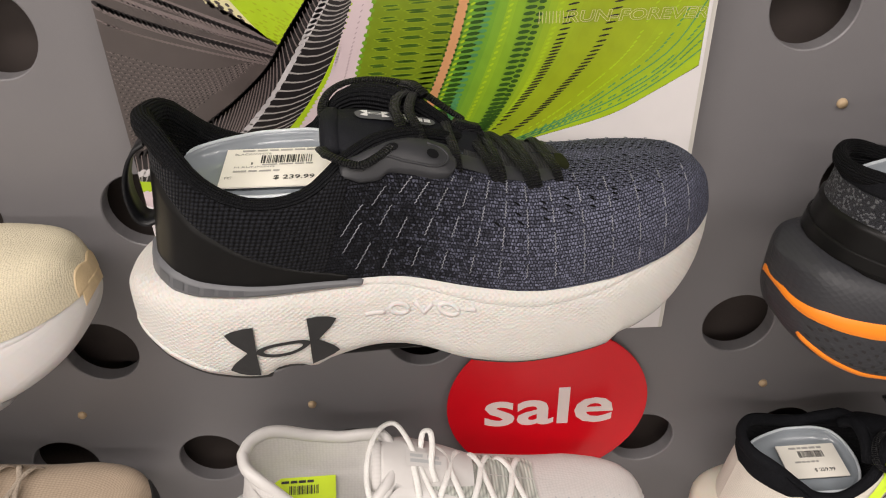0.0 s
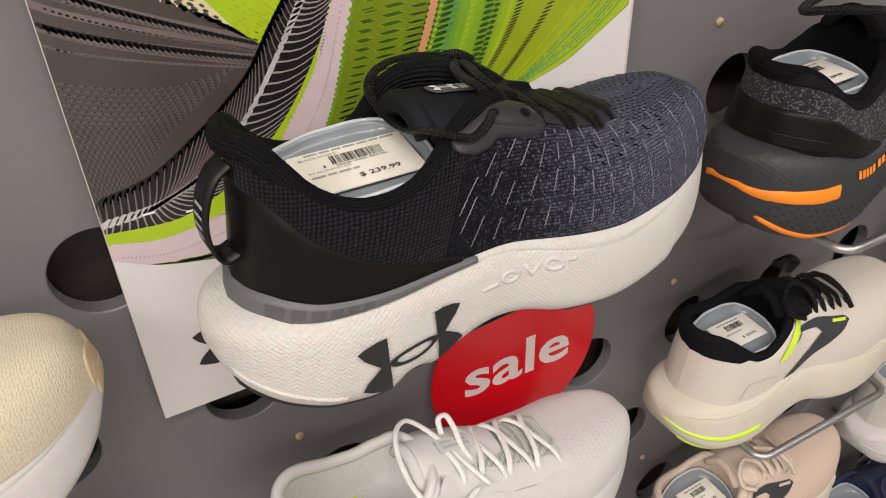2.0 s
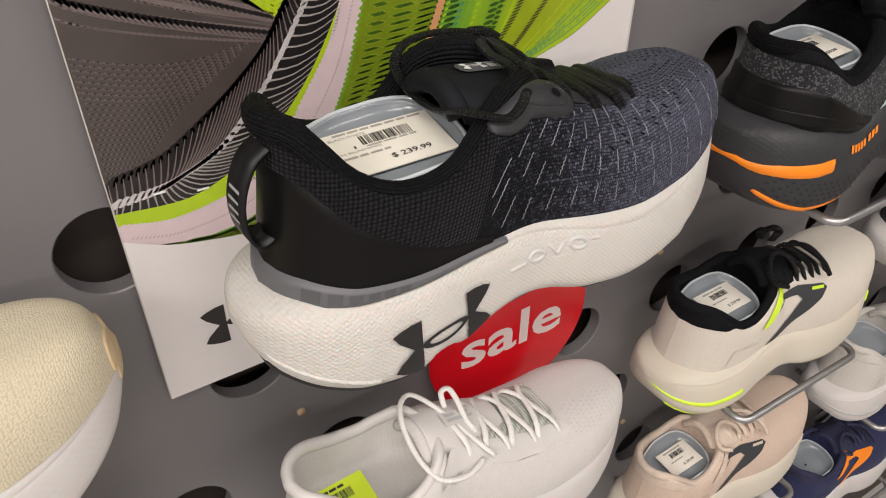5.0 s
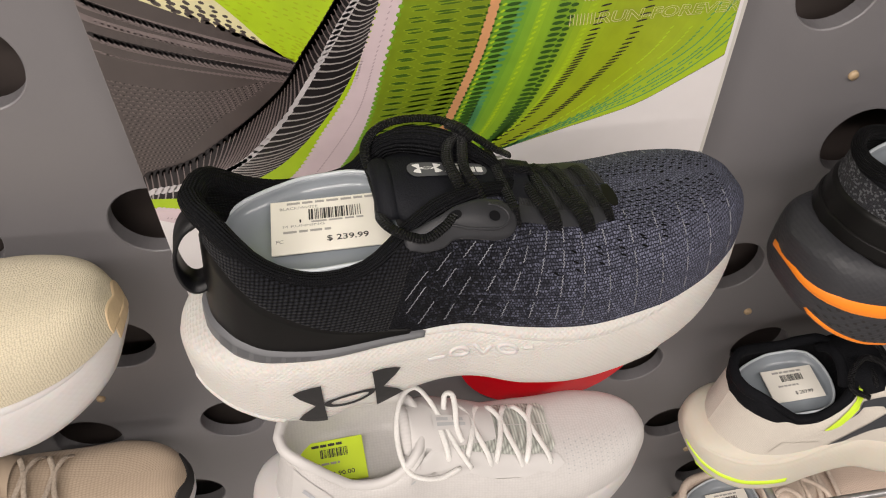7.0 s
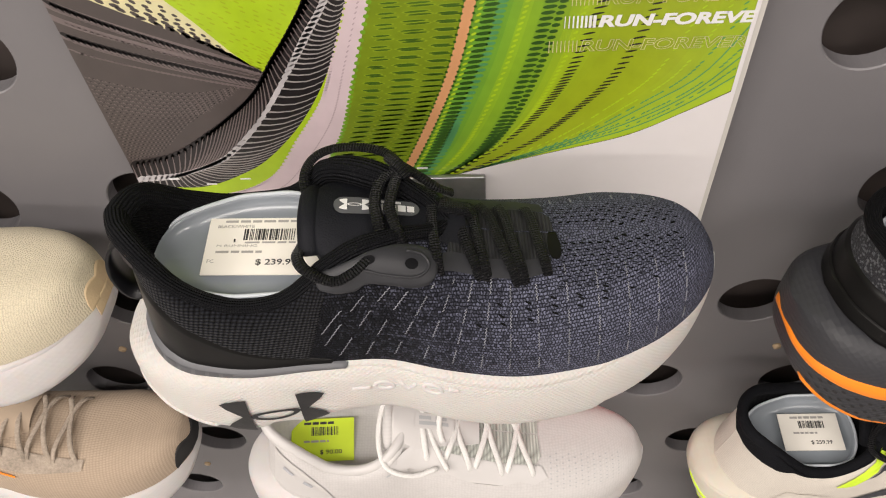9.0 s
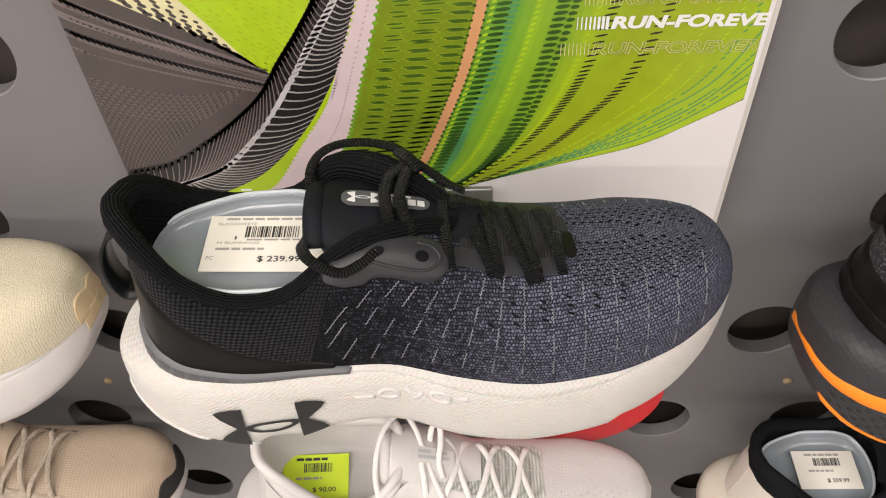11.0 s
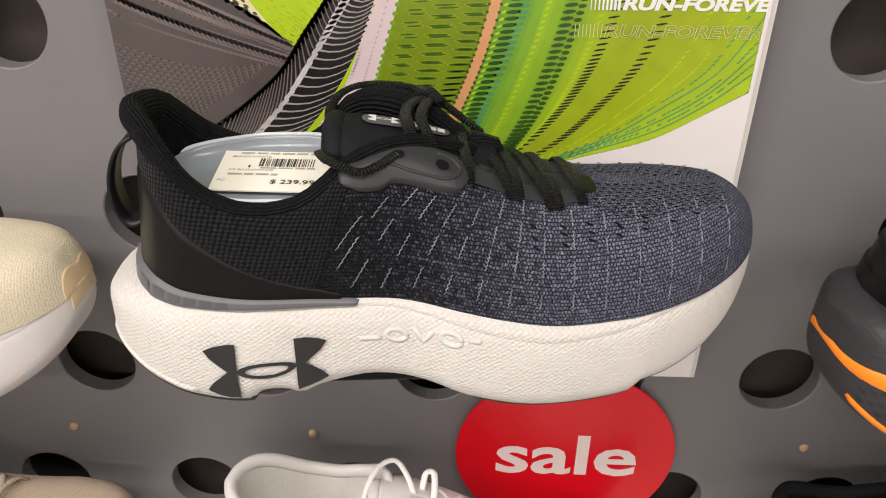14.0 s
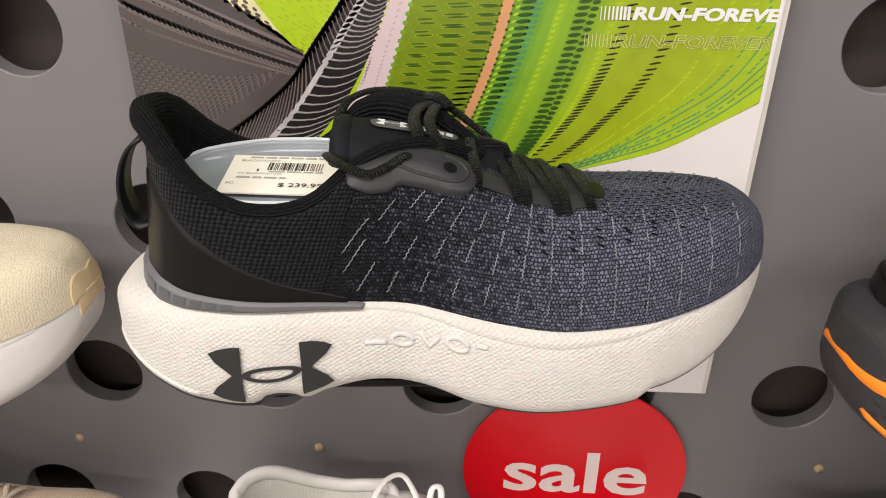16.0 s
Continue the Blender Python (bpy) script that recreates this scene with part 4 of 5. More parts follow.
tube(bm, [LAT(p.x, p.y) + outward(LAT, p.x, p.y, CENTRE) * 0.0017 for p in spline([(0.372, 0.74, 0), (0.395, 0.80, 0), (0.412, 0.78, 0), (0.440, 0.72, 0), (0.475, 0.70, 0), (0.497, 0.73, 0), (0.507, 0.80, 0), (0.497, 0.87, 0), (0.475, 0.90, 0)], 40)], 0.0008, 8)
part("moulded_ridge", bm, TPU_GREY, stay)
for r_, g_ in ((0.420, 0.86), (0.481, 0.80)):
    part("eyelet", patch(ellipse(r_, g_, 0.0095, 0.040, 16), LAT, CENTRE, 0.0024, 1), LINING, stay)
# laces across the throat
add_laces(MAIN, main, LACE, [(0.524, 0.512, 0.735, 0.80), (0.590, 0.530, 0.70, 0.80), (0.600, 0.572, 0.70, 0.80), (0.650, 0.585, 0.69, 0.80), (0.660, 0.622, 0.70, 0.80), (0.698, 0.668, 0.765, 0.82)], 0.0024, 0.26, 0.0016)
# one lace runs from the knot round the front of the tongue to the first eyelet
cord(main, [(0.1525, 0.019, 0.1275), (0.146, 0.029, 0.1285), (0.134, 0.0335, 0.1295), (0.120, 0.0345, 0.1290), (0.110, 0.032, 0.1255), (0.1055, 0.026, 0.1195), (0.107, 0.0155, 0.1125), (0.1075, 0.002, 0.111), (0.106, -0.012, 0.115), (0.1055, -0.022, 0.1195), (0.110, -0.030, 0.1195), (0.1212, -0.0345, 0.1165), (0.130, -0.032, 0.1185), (0.136, -0.027, 0.1205), (0.1376, -0.0232, 0.1185)], LACE, 0.0027, 0.5, n=70)
cord(main, [(0.1525, 0.021, 0.1270), (0.149, 0.008, 0.1285), (0.147, -0.004, 0.1270), (0.150, -0.014, 0.1225), (0.1540, -0.0222, 0.1125)], LACE, 0.0026)
cord(main, [(0.151, 0.022, 0.1275), (0.143, 0.011, 0.1285), (0.1405, 0.0, 0.1275), (0.1415, -0.009, 0.1265), (0.1425, -0.0145, 0.1235)], LACE, 0.0028)
cord(main, [(0.1525, 0.021, 0.128), (0.160, 0.018, 0.1235), (0.168, 0.015, 0.118), (0.175, 0.016, 0.1125)], LACE, 0.0026)
cord(main, [(0.147, 0.026, 0.1290), (0.151, 0.0195, 0.1305), (0.156, 0.014, 0.1275)], LACE, 0.0032, 0.7)

# heel pull loop with grey bars
strap = [(0.025, 0.0, 0.121), (0.019, 0.0, 0.117), (0.0145, 0.0, 0.110), (0.0115, 0.0, 0.101), (0.0108, 0.0, 0.092), (0.0125, 0.0, 0.083), (0.0165, 0.0, 0.079), (0.023, 0.0, 0.081)]
sp = [p + Vector((0, 0, 0)) for p in spline(strap, 30)]
rows = []
for i, p in enumerate(sp):
    d = (sp[min(i + 1, 30)] - sp[max(i - 1, 0)]).normalized()
    nrm = Vector((d.z, 0, -d.x))
    w = 0.0075
    rows.append([p + Vector((0, -w, 0)) + nrm * 0.0008, p + Vector((0, w, 0)) + nrm * 0.0008, p + Vector((0, w, 0)) - nrm * 0.0008, p + Vector((0, -w, 0)) - nrm * 0.0008])
pull = part("pull_loop", grid(rows, close_v=True), LACE, main, "black woven heel pull loop")
for i in (11, 13, 15, 17):
    p, d = sp[i], (sp[i + 1] - sp[i - 1]).normalized()
    nrm = Vector((d.z, 0, -d.x))
    nrm = nrm if nrm.x < 0 else -nrm
    bm = bmesh.new()
    vs = [bm.verts.new(p + nrm * 0.0013 + Vector((0, y, 0)) + d * e) for y, e in ((-0.0045, -0.0007), (0.0045, -0.0007), (0.0045, 0.0007), (-0.0045, 0.0007))]
    bm.faces.new(vs)
    part("reflective_bar", bm, SILVER, pull, "silver reflective bar", smooth=False)

insert_dish(dict(MAIN, r_open=0.372, wo=form()["wo"]), main, 0.1015, scale=0.90, tilt=0.12)
price_tag(MAIN_POSE @ pose(0.0835, 0.002, 0.1000, 9, 0, -5), 0.056, 0.031, PAPER, "$ 239.99",
          [("", -0.36, 0.46, 0.415, 0.455, FADED), ("BLACK/WHITE", -0.42, -0.1, 0.32, 0.37, FADED), ("M RUNNING", -0.4, -0.05, -0.02, 0.02, FADED), ("", -0.4, 0.0, -0.13, -0.09, FADED),
           ("FC", -0.46, -0.4, -0.3, -0.24, FADED), ("1", -0.26, -0.245, 0.06, 0.12, INK), ("", -0.16, 0.28, 0.04, 0.07, FADED)], "white paper price label with barcode")

# plate that carries the shoe
shelf = empty("shoe_shelf", pose(0, 0, 0), "small grey steel shelf plate under the shoe", "shelf", "shoe brackets")
part("shelf_plate", box(bmesh.new(), 0.03, 0.196, -0.100, -0.016, 1.3575, 1.3608, 0.0012), STEEL, shelf)
part("back_plate", box(bmesh.new(), 0.03, 0.131, -0.016, -0.0125, 1.357, 1.415, 0.001), STEEL, shelf)


# ---- the other shoes
def neighbour(m, f, label, sole_m, upper_m, collar_m, lining_m, lace_m=None, rows=(), tongue_m=None, dish=None, sole_bands=(), patches=(), collar_r=0.005, wraps=()):
    sh = shoe_shell("running_shoe", m, f, label, sole_m, upper_m, collar_m, lining_m, "shoes on display", collar_r)
    ref = Vector((0.15, 0, 0.05))
    if tongue_m:
        add_tongue(f, sh, tongue_m)
    if lace_m:
        add_laces(f, sh, lace_m, rows, 0.0022 if lace_m in (WLACE, TLACE) else 0.0028, 0.5)
    for nm, s0, s1, q0, q1, mt, lab in sole_bands:
        part(nm, sheet(lambda s, q: sole_point(f, max(abs(s), 0.004), side_angle(f, q, -1 if s > 0 else 1)), s0, s1, q0, q1, 40, 4, ref, 0.0012), mt, sh, lab)
    for nm, poly, mt, off, lab in patches:
        part(nm, patch(poly, lateral(f), ref, off, 4), mt, sh, lab)
    around = {"heel": lambda r, g: upper_point(f, abs(r), g, -1 if r < 0 else 1),
              "toe": lambda r, g: upper_point(f, 1 - abs(r), g, -1 if r < 0 else 1),
              "sole_toe": lambda q, z: sole_point(f, min(1 - abs(q), 0.9995), side_angle(f, z, -1 if q < 0 else 1))}
    for nm, where, span, q0, q1, mt, off, lab in wraps:
        part(nm, sheet(around[where], -span, span, q0, q1, 80, 12, ref, off), mt, sh, lab)
    if dish:
        insert_dish(f, sh, dish)
    return sh


TONGUE = dict(u0=0.178, u1=0.112, z0=0.112, z1=0.136, crown=0.003, drop=0.014, y=0.002, w0=0.024, w1=0.031)
BASIC = form(0.30, tongue=TONGUE)
TALL = form(0.305, wl=smooth_curve([(0, 0.002), (0.004, 0.012), (0.012, 0.022), (0.035, 0.036), (0.08, 0.047), (0.14, 0.0535), (0.24, 0.056), (0.34, 0.052), (0.44, 0.049), (0.55, 0.0535), (0.66, 0.0565), (0.78, 0.053), (0.87, 0.043), (0.94, 0.030), (0.98, 0.017), (0.995, 0.0085), (1, 0.0006)]),
            tongue=dict(TONGUE, z0=0.118, z1=0.147),
            zt=smooth_curve([(0, 0.070), (0.05, 0.078), (0.15, 0.076), (0.3, 0.066), (0.42, 0.074), (0.55, 0.066), (0.8, 0.060), (1, 0.074)]),
            zc=smooth_curve([(0, 0.124), (0.03, 0.1245), (0.07, 0.122), (0.12, 0.117), (0.18, 0.111), (0.24, 0.109), (0.3, 0.115), (0.36, 0.126), (0.44, 0.123), (0.55, 0.113), (0.66, 0.104), (0.85, 0.097), (0.975, 0.09), (1, 0.080)]))
LOW_HEEL = form(0.30, tongue=dict(TONGUE, z0=0.108, z1=0.128),
                zc=smooth_curve([(0, 0.121), (0.03, 0.1205), (0.07, 0.117), (0.12, 0.111), (0.18, 0.105), (0.24, 0.1035), (0.3, 0.108), (0.36, 0.116), (0.44, 0.115), (0.55, 0.107), (0.66, 0.100), (0.75, 0.0965), (0.85, 0.0945), (0.93, 0.0925), (0.975, 0.088), (1, 0.080)]))
LONG = form(0.322, tongue=dict(TONGUE, u0=0.188, u1=0.120, z0=0.108, z1=0.125),
            zc=smooth_curve([(0, 0.128), (0.03, 0.1275), (0.07, 0.124), (0.12, 0.117), (0.18, 0.110), (0.24, 0.108), (0.3, 0.111), (0.36, 0.118), (0.44, 0.114), (0.55, 0.104), (0.66, 0.096), (0.75, 0.092), (0.85, 0.090), (0.93, 0.0885), (0.975, 0.085), (1, 0.078)]))
ROWS = [(0.42, 0.40, 0.68, 0.74), (0.46, 0.49, 0.68, 0.74), (0.50, 0.49, 0.68, 0.74), (0.54, 0.57, 0.69, 0.76), (0.58, 0.57, 0.7, 0.78), (0.62, 0.64, 0.71, 0.78)]

# white shoe with a green label
f = LONG
m = pose(-0.073, -0.076, 1.103, 0, 4.2, 2)
W_ROWS = [(0.43, 0.40, 0.62, 0.74), (0.54, 0.46, 0.60, 0.76), (0.62, 0.545, 0.60, 0.77), (0.70, 0.615, 0.62, 0.78), (0.47, 0.535, 0.66, 0.76), (0.545, 0.61, 0.64, 0.77), (0.625, 0.685, 0.64, 0.78)]
WHITE_MESH = woven("pale_open_mesh", (0.50, 0.52, 0.48), None, (2.6, 2.2), contrast=0.55, depth=0.7, rnd=0.1)
white = neighbour(m, f, "white running shoe with white laces below the sale sign", PLAIN_FOAM, WHITE_UP, WHITE_TPU, WHITE_UP, WLACE, W_ROWS, WHITE_UP, None,
                  [("toe_film", 0.86, 0.985, lambda s: 0.90, lambda s: 1.0, GREY_TOE, "grey toe film")],
                  [("eyestay", [(0.33, 0.55), (0.44, 0.47), (0.48, 0.54), (0.54, 0.49), (0.58, 0.56), (0.62, 0.51), (0.66, 0.58), (0.70, 0.55), (0.73, 0.64), (0.715, 0.76), (0.6, 0.75), (0.48, 0.78), (0.4, 0.86), (0.34, 0.8)], WHITE_TPU, 0.0011, "glossy white scalloped eyestay"),
                   ("heel_overlay", [(0.03, 0.1), (0.2, 0.1), (0.16, 0.4), (0.1, 0.6), (0.03, 0.7)], WHITE_TPU, 0.0009, "glossy white heel overlay"),
                   ("heel_mark", [(0.05, 0.42), (0.075, 0.40), (0.08, 0.45), (0.055, 0.48)], SILVER, 0.0013, "grey mark"), ("heel_mark", [(0.1, 0.36), (0.125, 0.33), (0.13, 0.38), (0.105, 0.42)], SILVER, 0.0013, "grey mark")])
for side in (-1, 1):
    part("throat_mesh", patch([(0.39, 0.86), (0.48, 0.78), (0.6, 0.755), (0.70, 0.77), (0.715, 0.85), (0.71, 0.999), (0.39, 0.999)], lateral(f, side), CENTRE, 0.0009, 5, uv=True), WHITE_MESH, white, "pale open mesh under the laces")
part("eyelet", patch(ellipse(0.335, 0.60, 0.006, 0.022, 12), lateral(f), CENTRE, 0.0014, 1), GREY_TOE, white, "small grey eyelet")
bm = bmesh.new()
for i in range(12):
    for j in range(7):
        r, g = 0.74 + i * 0.016, 0.50 + j * 0.06 + (0.03 if i % 2 else 0)
        b2 = patch(ellipse(r, g, 0.0026, 0.008, 6), lateral(f), CENTRE, 0.0004, 1)
        me = bpy.data.meshes.new("tmp")
        b2.to_mesh(me)
        b2.free()
        bm.from_mesh(me)
        bpy.data.meshes.remove(me)
tagged(part("vent_hole", bm, GREY_TOE, white), kind="stuff")
cord(white, [(0.156, -0.032, 0.104), (0.138, -0.038, 0.1045), (0.119, -0.034, 0.108), (0.112, -0.018, 0.114), (0.113, 0.004, 0.121), (0.120, 0.022, 0.125), (0.131, 0.028, 0.126), (0.140, 0.016, 0.124), (0.147, -0.002, 0.120), (0.155, -0.020, 0.113), (0.164, -0.034, 0.104)], WLACE, 0.0020, 0.7, n=50)
cord(white, [(0.150, 0.010, 0.119), (0.152, 0.018, 0.126), (0.157, 0.016, 0.129), (0.158, 0.006, 0.125), (0.157, -0.006, 0.119), (0.160, -0.016, 0.113)], WLACE, 0.0022, 0.7)
TGW = tongue_point(f)
part("tongue_badge", patch([(0.3, -0.35), (0.72, -0.35), (0.72, 0.05), (0.3, 0.05)], TGW, CENTRE, 0.0016, 2), WHITE_TPU, white, "white tongue badge")
for a0, a1, b0 in ((0.55, 0.68, -0.12), (0.38, 0.5, -0.12), (0.36, 0.68, -0.26)):
    part("badge_mark", patch([(a0, b0), (a1, b0), (a1, b0 + 0.09), (a0, b0 + 0.09)], TGW, CENTRE, 0.002, 1), GREY_TOE, white)
price_tag(m @ pose(0.064, 0.004, 0.0745, 14, 0, 3), 0.050, 0.034, GREENPAPER, "$ 90.00", [("", -0.3, 0.2, 0.36, 0.42, INK), ("", -0.3, 0.1, -0.06, -0.01, FADED)], "bright green paper price label with barcode")

# black shoe with orange bars
f = TALL
m = pose(0.300, -0.078, 1.312, 0, 0, 3)
BAR = smooth_curve([(0.004, 0.42), (0.03, 0.50), (0.08, 0.56), (0.175, 0.62)])
black = neighbour(m, f, "black speckled running shoe with orange sole bars", BLACK_FOAM, BLACK_UP, LINING, LINING, LACE, ROWS, LINING, 0.104,
                  [("orange_bar", -0.012, 0.180, lambda s: BAR(abs(s)) - 0.08, lambda s: BAR(abs(s)) + 0.08, ORANGE, "raised orange bar"), ("orange_edge", 0.02, 0.36, 0.10, 0.17, ORANGE, "thin orange sole edge")],
                  [("mint_stripe", [(0.34, 0.02), (0.40, 0.02), (0.56, 0.5), (0.53, 0.58)], MINT, 0.0012, "pale mint stripe"),
                   ("mint_tab", [(0.375, 0.58), (0.41, 0.56), (0.455, 0.88), (0.42, 0.90)], MINT, 0.0014, "pale mint eyelet tab")],
                  wraps=[("heel_cup", "heel", 0.31, 0.0, smooth_curve([(-0.31, 0.03), (-0.25, 0.2), (-0.15, 0.34), (0, 0.37), (0.15, 0.34), (0.25, 0.2), (0.31, 0.03)]), TPU, 0.0016, "smooth black heel cup"),
                         ("cup_ridge", "heel", 0.26, 0.05, smooth_curve([(-0.26, 0.08), (-0.2, 0.13), (0, 0.17), (0.2, 0.13), (0.26, 0.08)]), TPU, 0.0030, ""),
                         ("collar_panel", "heel", 0.37, smooth_curve([(-0.37, 0.66), (-0.25, 0.76), (-0.15, 0.66), (0, 0.62), (0.15, 0.66), (0.25, 0.76), (0.37, 0.66)]), 0.985, RIB, 0.0010, "smooth black collar panel")])
FG = flank(f)
for i in range(8):
    s = 0.235 + i * 0.0155 + (0.008 if i > 4 else 0)
    part("orange_mark", patch([(s, 0.72), (s + 0.011, 0.72), (s + 0.013, 0.80), (s + 0.002, 0.80)], FG, CENTRE, 0.0008, 1), ORANGE, black)
cord(black, [(0.150, -0.024, 0.122), (0.128, -0.030, 0.140), (0.100, -0.028, 0.152), (0.066, -0.014, 0.156), (0.058, 0.006, 0.152), (0.085, 0.014, 0.154), (0.125, 0.010, 0.158), (0.150, 0.0, 0.150)], LACE, 0.0032, 0.9)
cord(black, [(0.148, 0.0, 0.150), (0.165, -0.012, 0.158), (0.180, -0.026, 0.152), (0.178, -0.036, 0.135), (0.168, -0.034, 0.120)], LACE, 0.0032, 0.9)
bm = bmesh.new()
for i in range(30):
    for j in range(5):
        s, q = 0.03 + i * 0.022 + (0.011 if j % 2 else 0), 0.22 + j * 0.055
        b2 = patch(ellipse(s, q, 0.004, 0.014, 6), FG, CENTRE, 0.0003, 1)
        me = bpy.data.meshes.new("tmp")
        b2.to_mesh(me)
        b2.free()
        bm.from_mesh(me)
        bpy.data.meshes.remove(me)
tagged(part("sole_dimple", bm, RUBBER, black), kind="stuff")
price_tag(m @ pose(0.082, 0.0, 0.1045, 4, 0, 0), 0.05, 0.03, PAPER, "$ 259.99", [("", -0.3, 0.3, 0.36, 0.42, FADED)], "white paper price label with barcode")


def checked_shoe(m, label, sole_m, upper_m, dark, accent, lace_m, tag=True, mark=SLATE):
    """The low shoe with a swept side mark, contrast collar and bright eyelet tab."""
    f = LOW_HEEL
    sh = neighbour(m, f, label, sole_m, upper_m, dark, LINING if dark is RIB else upper_m, lace_m, ROWS, dark, 0.094,
                   [("heel_bar", -0.006, 0.25, lambda s: 0.36 + 0.1 * s, lambda s: 0.45 + 0.08 * s, accent, "bright heel bar"), ("sole_edge", 0.02, 0.3, 0.04, 0.09, accent, ""),
                    ("sole_ridge", 0.01, 0.97, lambda s: 0.84 - 0.06 * math.sin(9 * s), lambda s: 0.93 - 0.06 * math.sin(9 * s), sole_m, ""), ("toe_bar", 0.86, 0.89, 0.6, 0.72, accent, "")],
                   [("side_mark", [(0.335, 0.50), (0.38, 0.58), (0.45, 0.61), (0.57, 0.58), (0.585, 0.52), (0.55, 0.40), (0.47, 0.24), (0.35, 0.05), (0.305, 0.05), (0.41, 0.26), (0.46, 0.42), (0.44, 0.49), (0.39, 0.50)], mark, 0.0011, "dark swept side mark"),
                    ("mark_bar", [(0.505, 0.52), (0.565, 0.515), (0.57, 0.555), (0.51, 0.56)], accent, 0.0015, ""),
                    ("eyelet_tab", [(0.265, 0.53), (0.29, 0.46), (0.315, 0.46), (0.41, 0.80), (0.395, 0.88), (0.365, 0.90)], accent, 0.0015, "bright eyelet tab"),
                    ("heel_overlay", [(0.12, 0.05), (0.26, 0.05), (0.27, 0.2), (0.21, 0.32), (0.14, 0.30)], upper_m, 0.0007, "")],
                   wraps=[("collar_panel", "heel", 0.352, smooth_curve([(-0.352, 0.87), (-0.2, 0.84), (-0.13, 0.74), (-0.08, 0.56), (0, 0.50), (0.08, 0.56), (0.13, 0.74), (0.2, 0.84), (0.352, 0.87)]), 0.985, dark, 0.0010, "contrast collar panel")])
    cord(sh, [(0.150, -0.022, 0.112), (0.138, -0.016, 0.130), (0.124, -0.010, 0.136), (0.112, -0.016, 0.130), (0.110, -0.026, 0.120), (0.122, -0.033, 0.115)], lace_m, 0.0025, 0.9)
    cord(sh, [(0.150, 0.010, 0.128), (0.146, 0.004, 0.142), (0.136, 0.002, 0.152), (0.130, 0.010, 0.146), (0.140, 0.016, 0.132)], lace_m, 0.004, 0.5)
    cord(sh, [(0.152, 0.0, 0.128), (0.166, -0.014, 0.130), (0.178, -0.028, 0.116), (0.182, -0.036, 0.104)], lace_m, 0.0025, 0.9)
    if tag:
        price_tag(m @ pose(0.082, 0.0, 0.0950, 4, 0, 0), 0.044, 0.029, PAPER, "$ 259.99", [("", -0.3, 0.3, 0.36, 0.42, FADED), ("", -0.3, 0.1, -0.06, -0.01, FADED)], "white paper price label with barcode")
    return sh


checked_shoe(pose(0.292, -0.068, 1.088, 0, 0, 1), "cream running shoe with black collar and neon accents", CREAM_FOAM, BEIGE_UP, RIB, NEON, LACE)
checked_shoe(pose(0.305, -0.066, 0.852, 0, 0, 2), "blush pink running shoe with navy side mark", CREAM_FOAM, BLUSH_UP, PLACE, PLACE, PLACE, True, SLATE)
checked_shoe(pose(0.645, -0.066, 0.852, 0, 0, 2), "pale grey and white running shoe", PLAIN_FOAM, GREY_UP, GREY_UP, GREY_TOE, WLACE, False, GREY_TOE)
checked_shoe(pose(0.640, -0.066, 0.614, 0, 0, 2), "navy running shoe with orange side mark", PLAIN_FOAM, NAVY_UP, NLACE, ORANGE, NLACE, False, ORANGE)
neighbour(pose(0.645, -0.066, 1.088, 0, 0, 2), BASIC, "black running shoe with neon green bars and white sole", PLAIN_FOAM, BLACK_UP, LINING, LINING, LACE, ROWS, LINING, None,
          [("sole_line", 0.01, 0.97, 0.62, 0.68, RUBBER, "")],
          [("green_bar", [(0.03, 0.28), (0.3, 0.22), (0.3, 0.29), (0.03, 0.36)], NEON_GREEN, 0.0012, "neon green bar"), ("green_bar", [(0.03, 0.06), (0.2, 0.04), (0.2, 0.12), (0.03, 0.16)], NEON_GREEN, 0.0012, "neon green bar")])

# cream shoe and taupe shoe beside
neighbour(pose(-0.402, -0.062, 1.305, 0, 0, 0), BASIC, "cream knit running shoe with white sole and tan toe", PLAIN_FOAM, CREAM_UP, CREAM_UP, CREAM_UP, None, (), CREAM_UP, None,
          [("sole_ridge", 0.4, 0.94, 0.78, 0.94, PLAIN_FOAM, "")], [],
          wraps=[("toe_rubber", "sole_toe", 0.012, 0.3, 0.98, TAN_RUBBER, 0.0010, "tan rubber toe edge"),
                 ("toe_cap", "toe", 0.018, 0.0, smooth_curve([(-0.018, 0.1), (-0.012, 0.5), (0, 0.85), (0.012, 0.5), (0.018, 0.1)]), TAN_RUBBER, 0.0011, "tan rubber toe cap")])
taupe = neighbour(pose(-0.415, -0.06, 1.088, 0, 0, 0), BASIC, "taupe mesh running shoe with taupe laces", PLAIN_FOAM, TAUPE_UP, TAUPE_UP, TAUPE_UP, TLACE, [(0.50, 0.53, 0.55, 0.72), (0.57, 0.51, 0.55, 0.72), (0.64, 0.57, 0.56, 0.72), (0.57, 0.63, 0.58, 0.72), (0.71, 0.64, 0.58, 0.74), (0.64, 0.70, 0.58, 0.74)], TAUPE_UP, None, [],
                  [("eyestay", [(0.46, 0.45), (0.56, 0.42), (0.64, 0.48), (0.72, 0.52), (0.73, 0.66), (0.6, 0.68), (0.46, 0.72)], TLACE, 0.001, "smooth taupe eyestay")],
                  wraps=[("toe_guard", "toe", 0.045, 0.0, smooth_curve([(-0.045, 0.05), (-0.025, 0.5), (0, 0.68), (0.025, 0.5), (0.045, 0.05)]), RUBBER, 0.0011, "black toe guard")])
part("orange_mark", patch([(0.47, 0.36), (0.53, 0.34), (0.53, 0.37), (0.47, 0.39)], lateral(BASIC), CENTRE, 0.0014, 1), ORANGE, taupe)

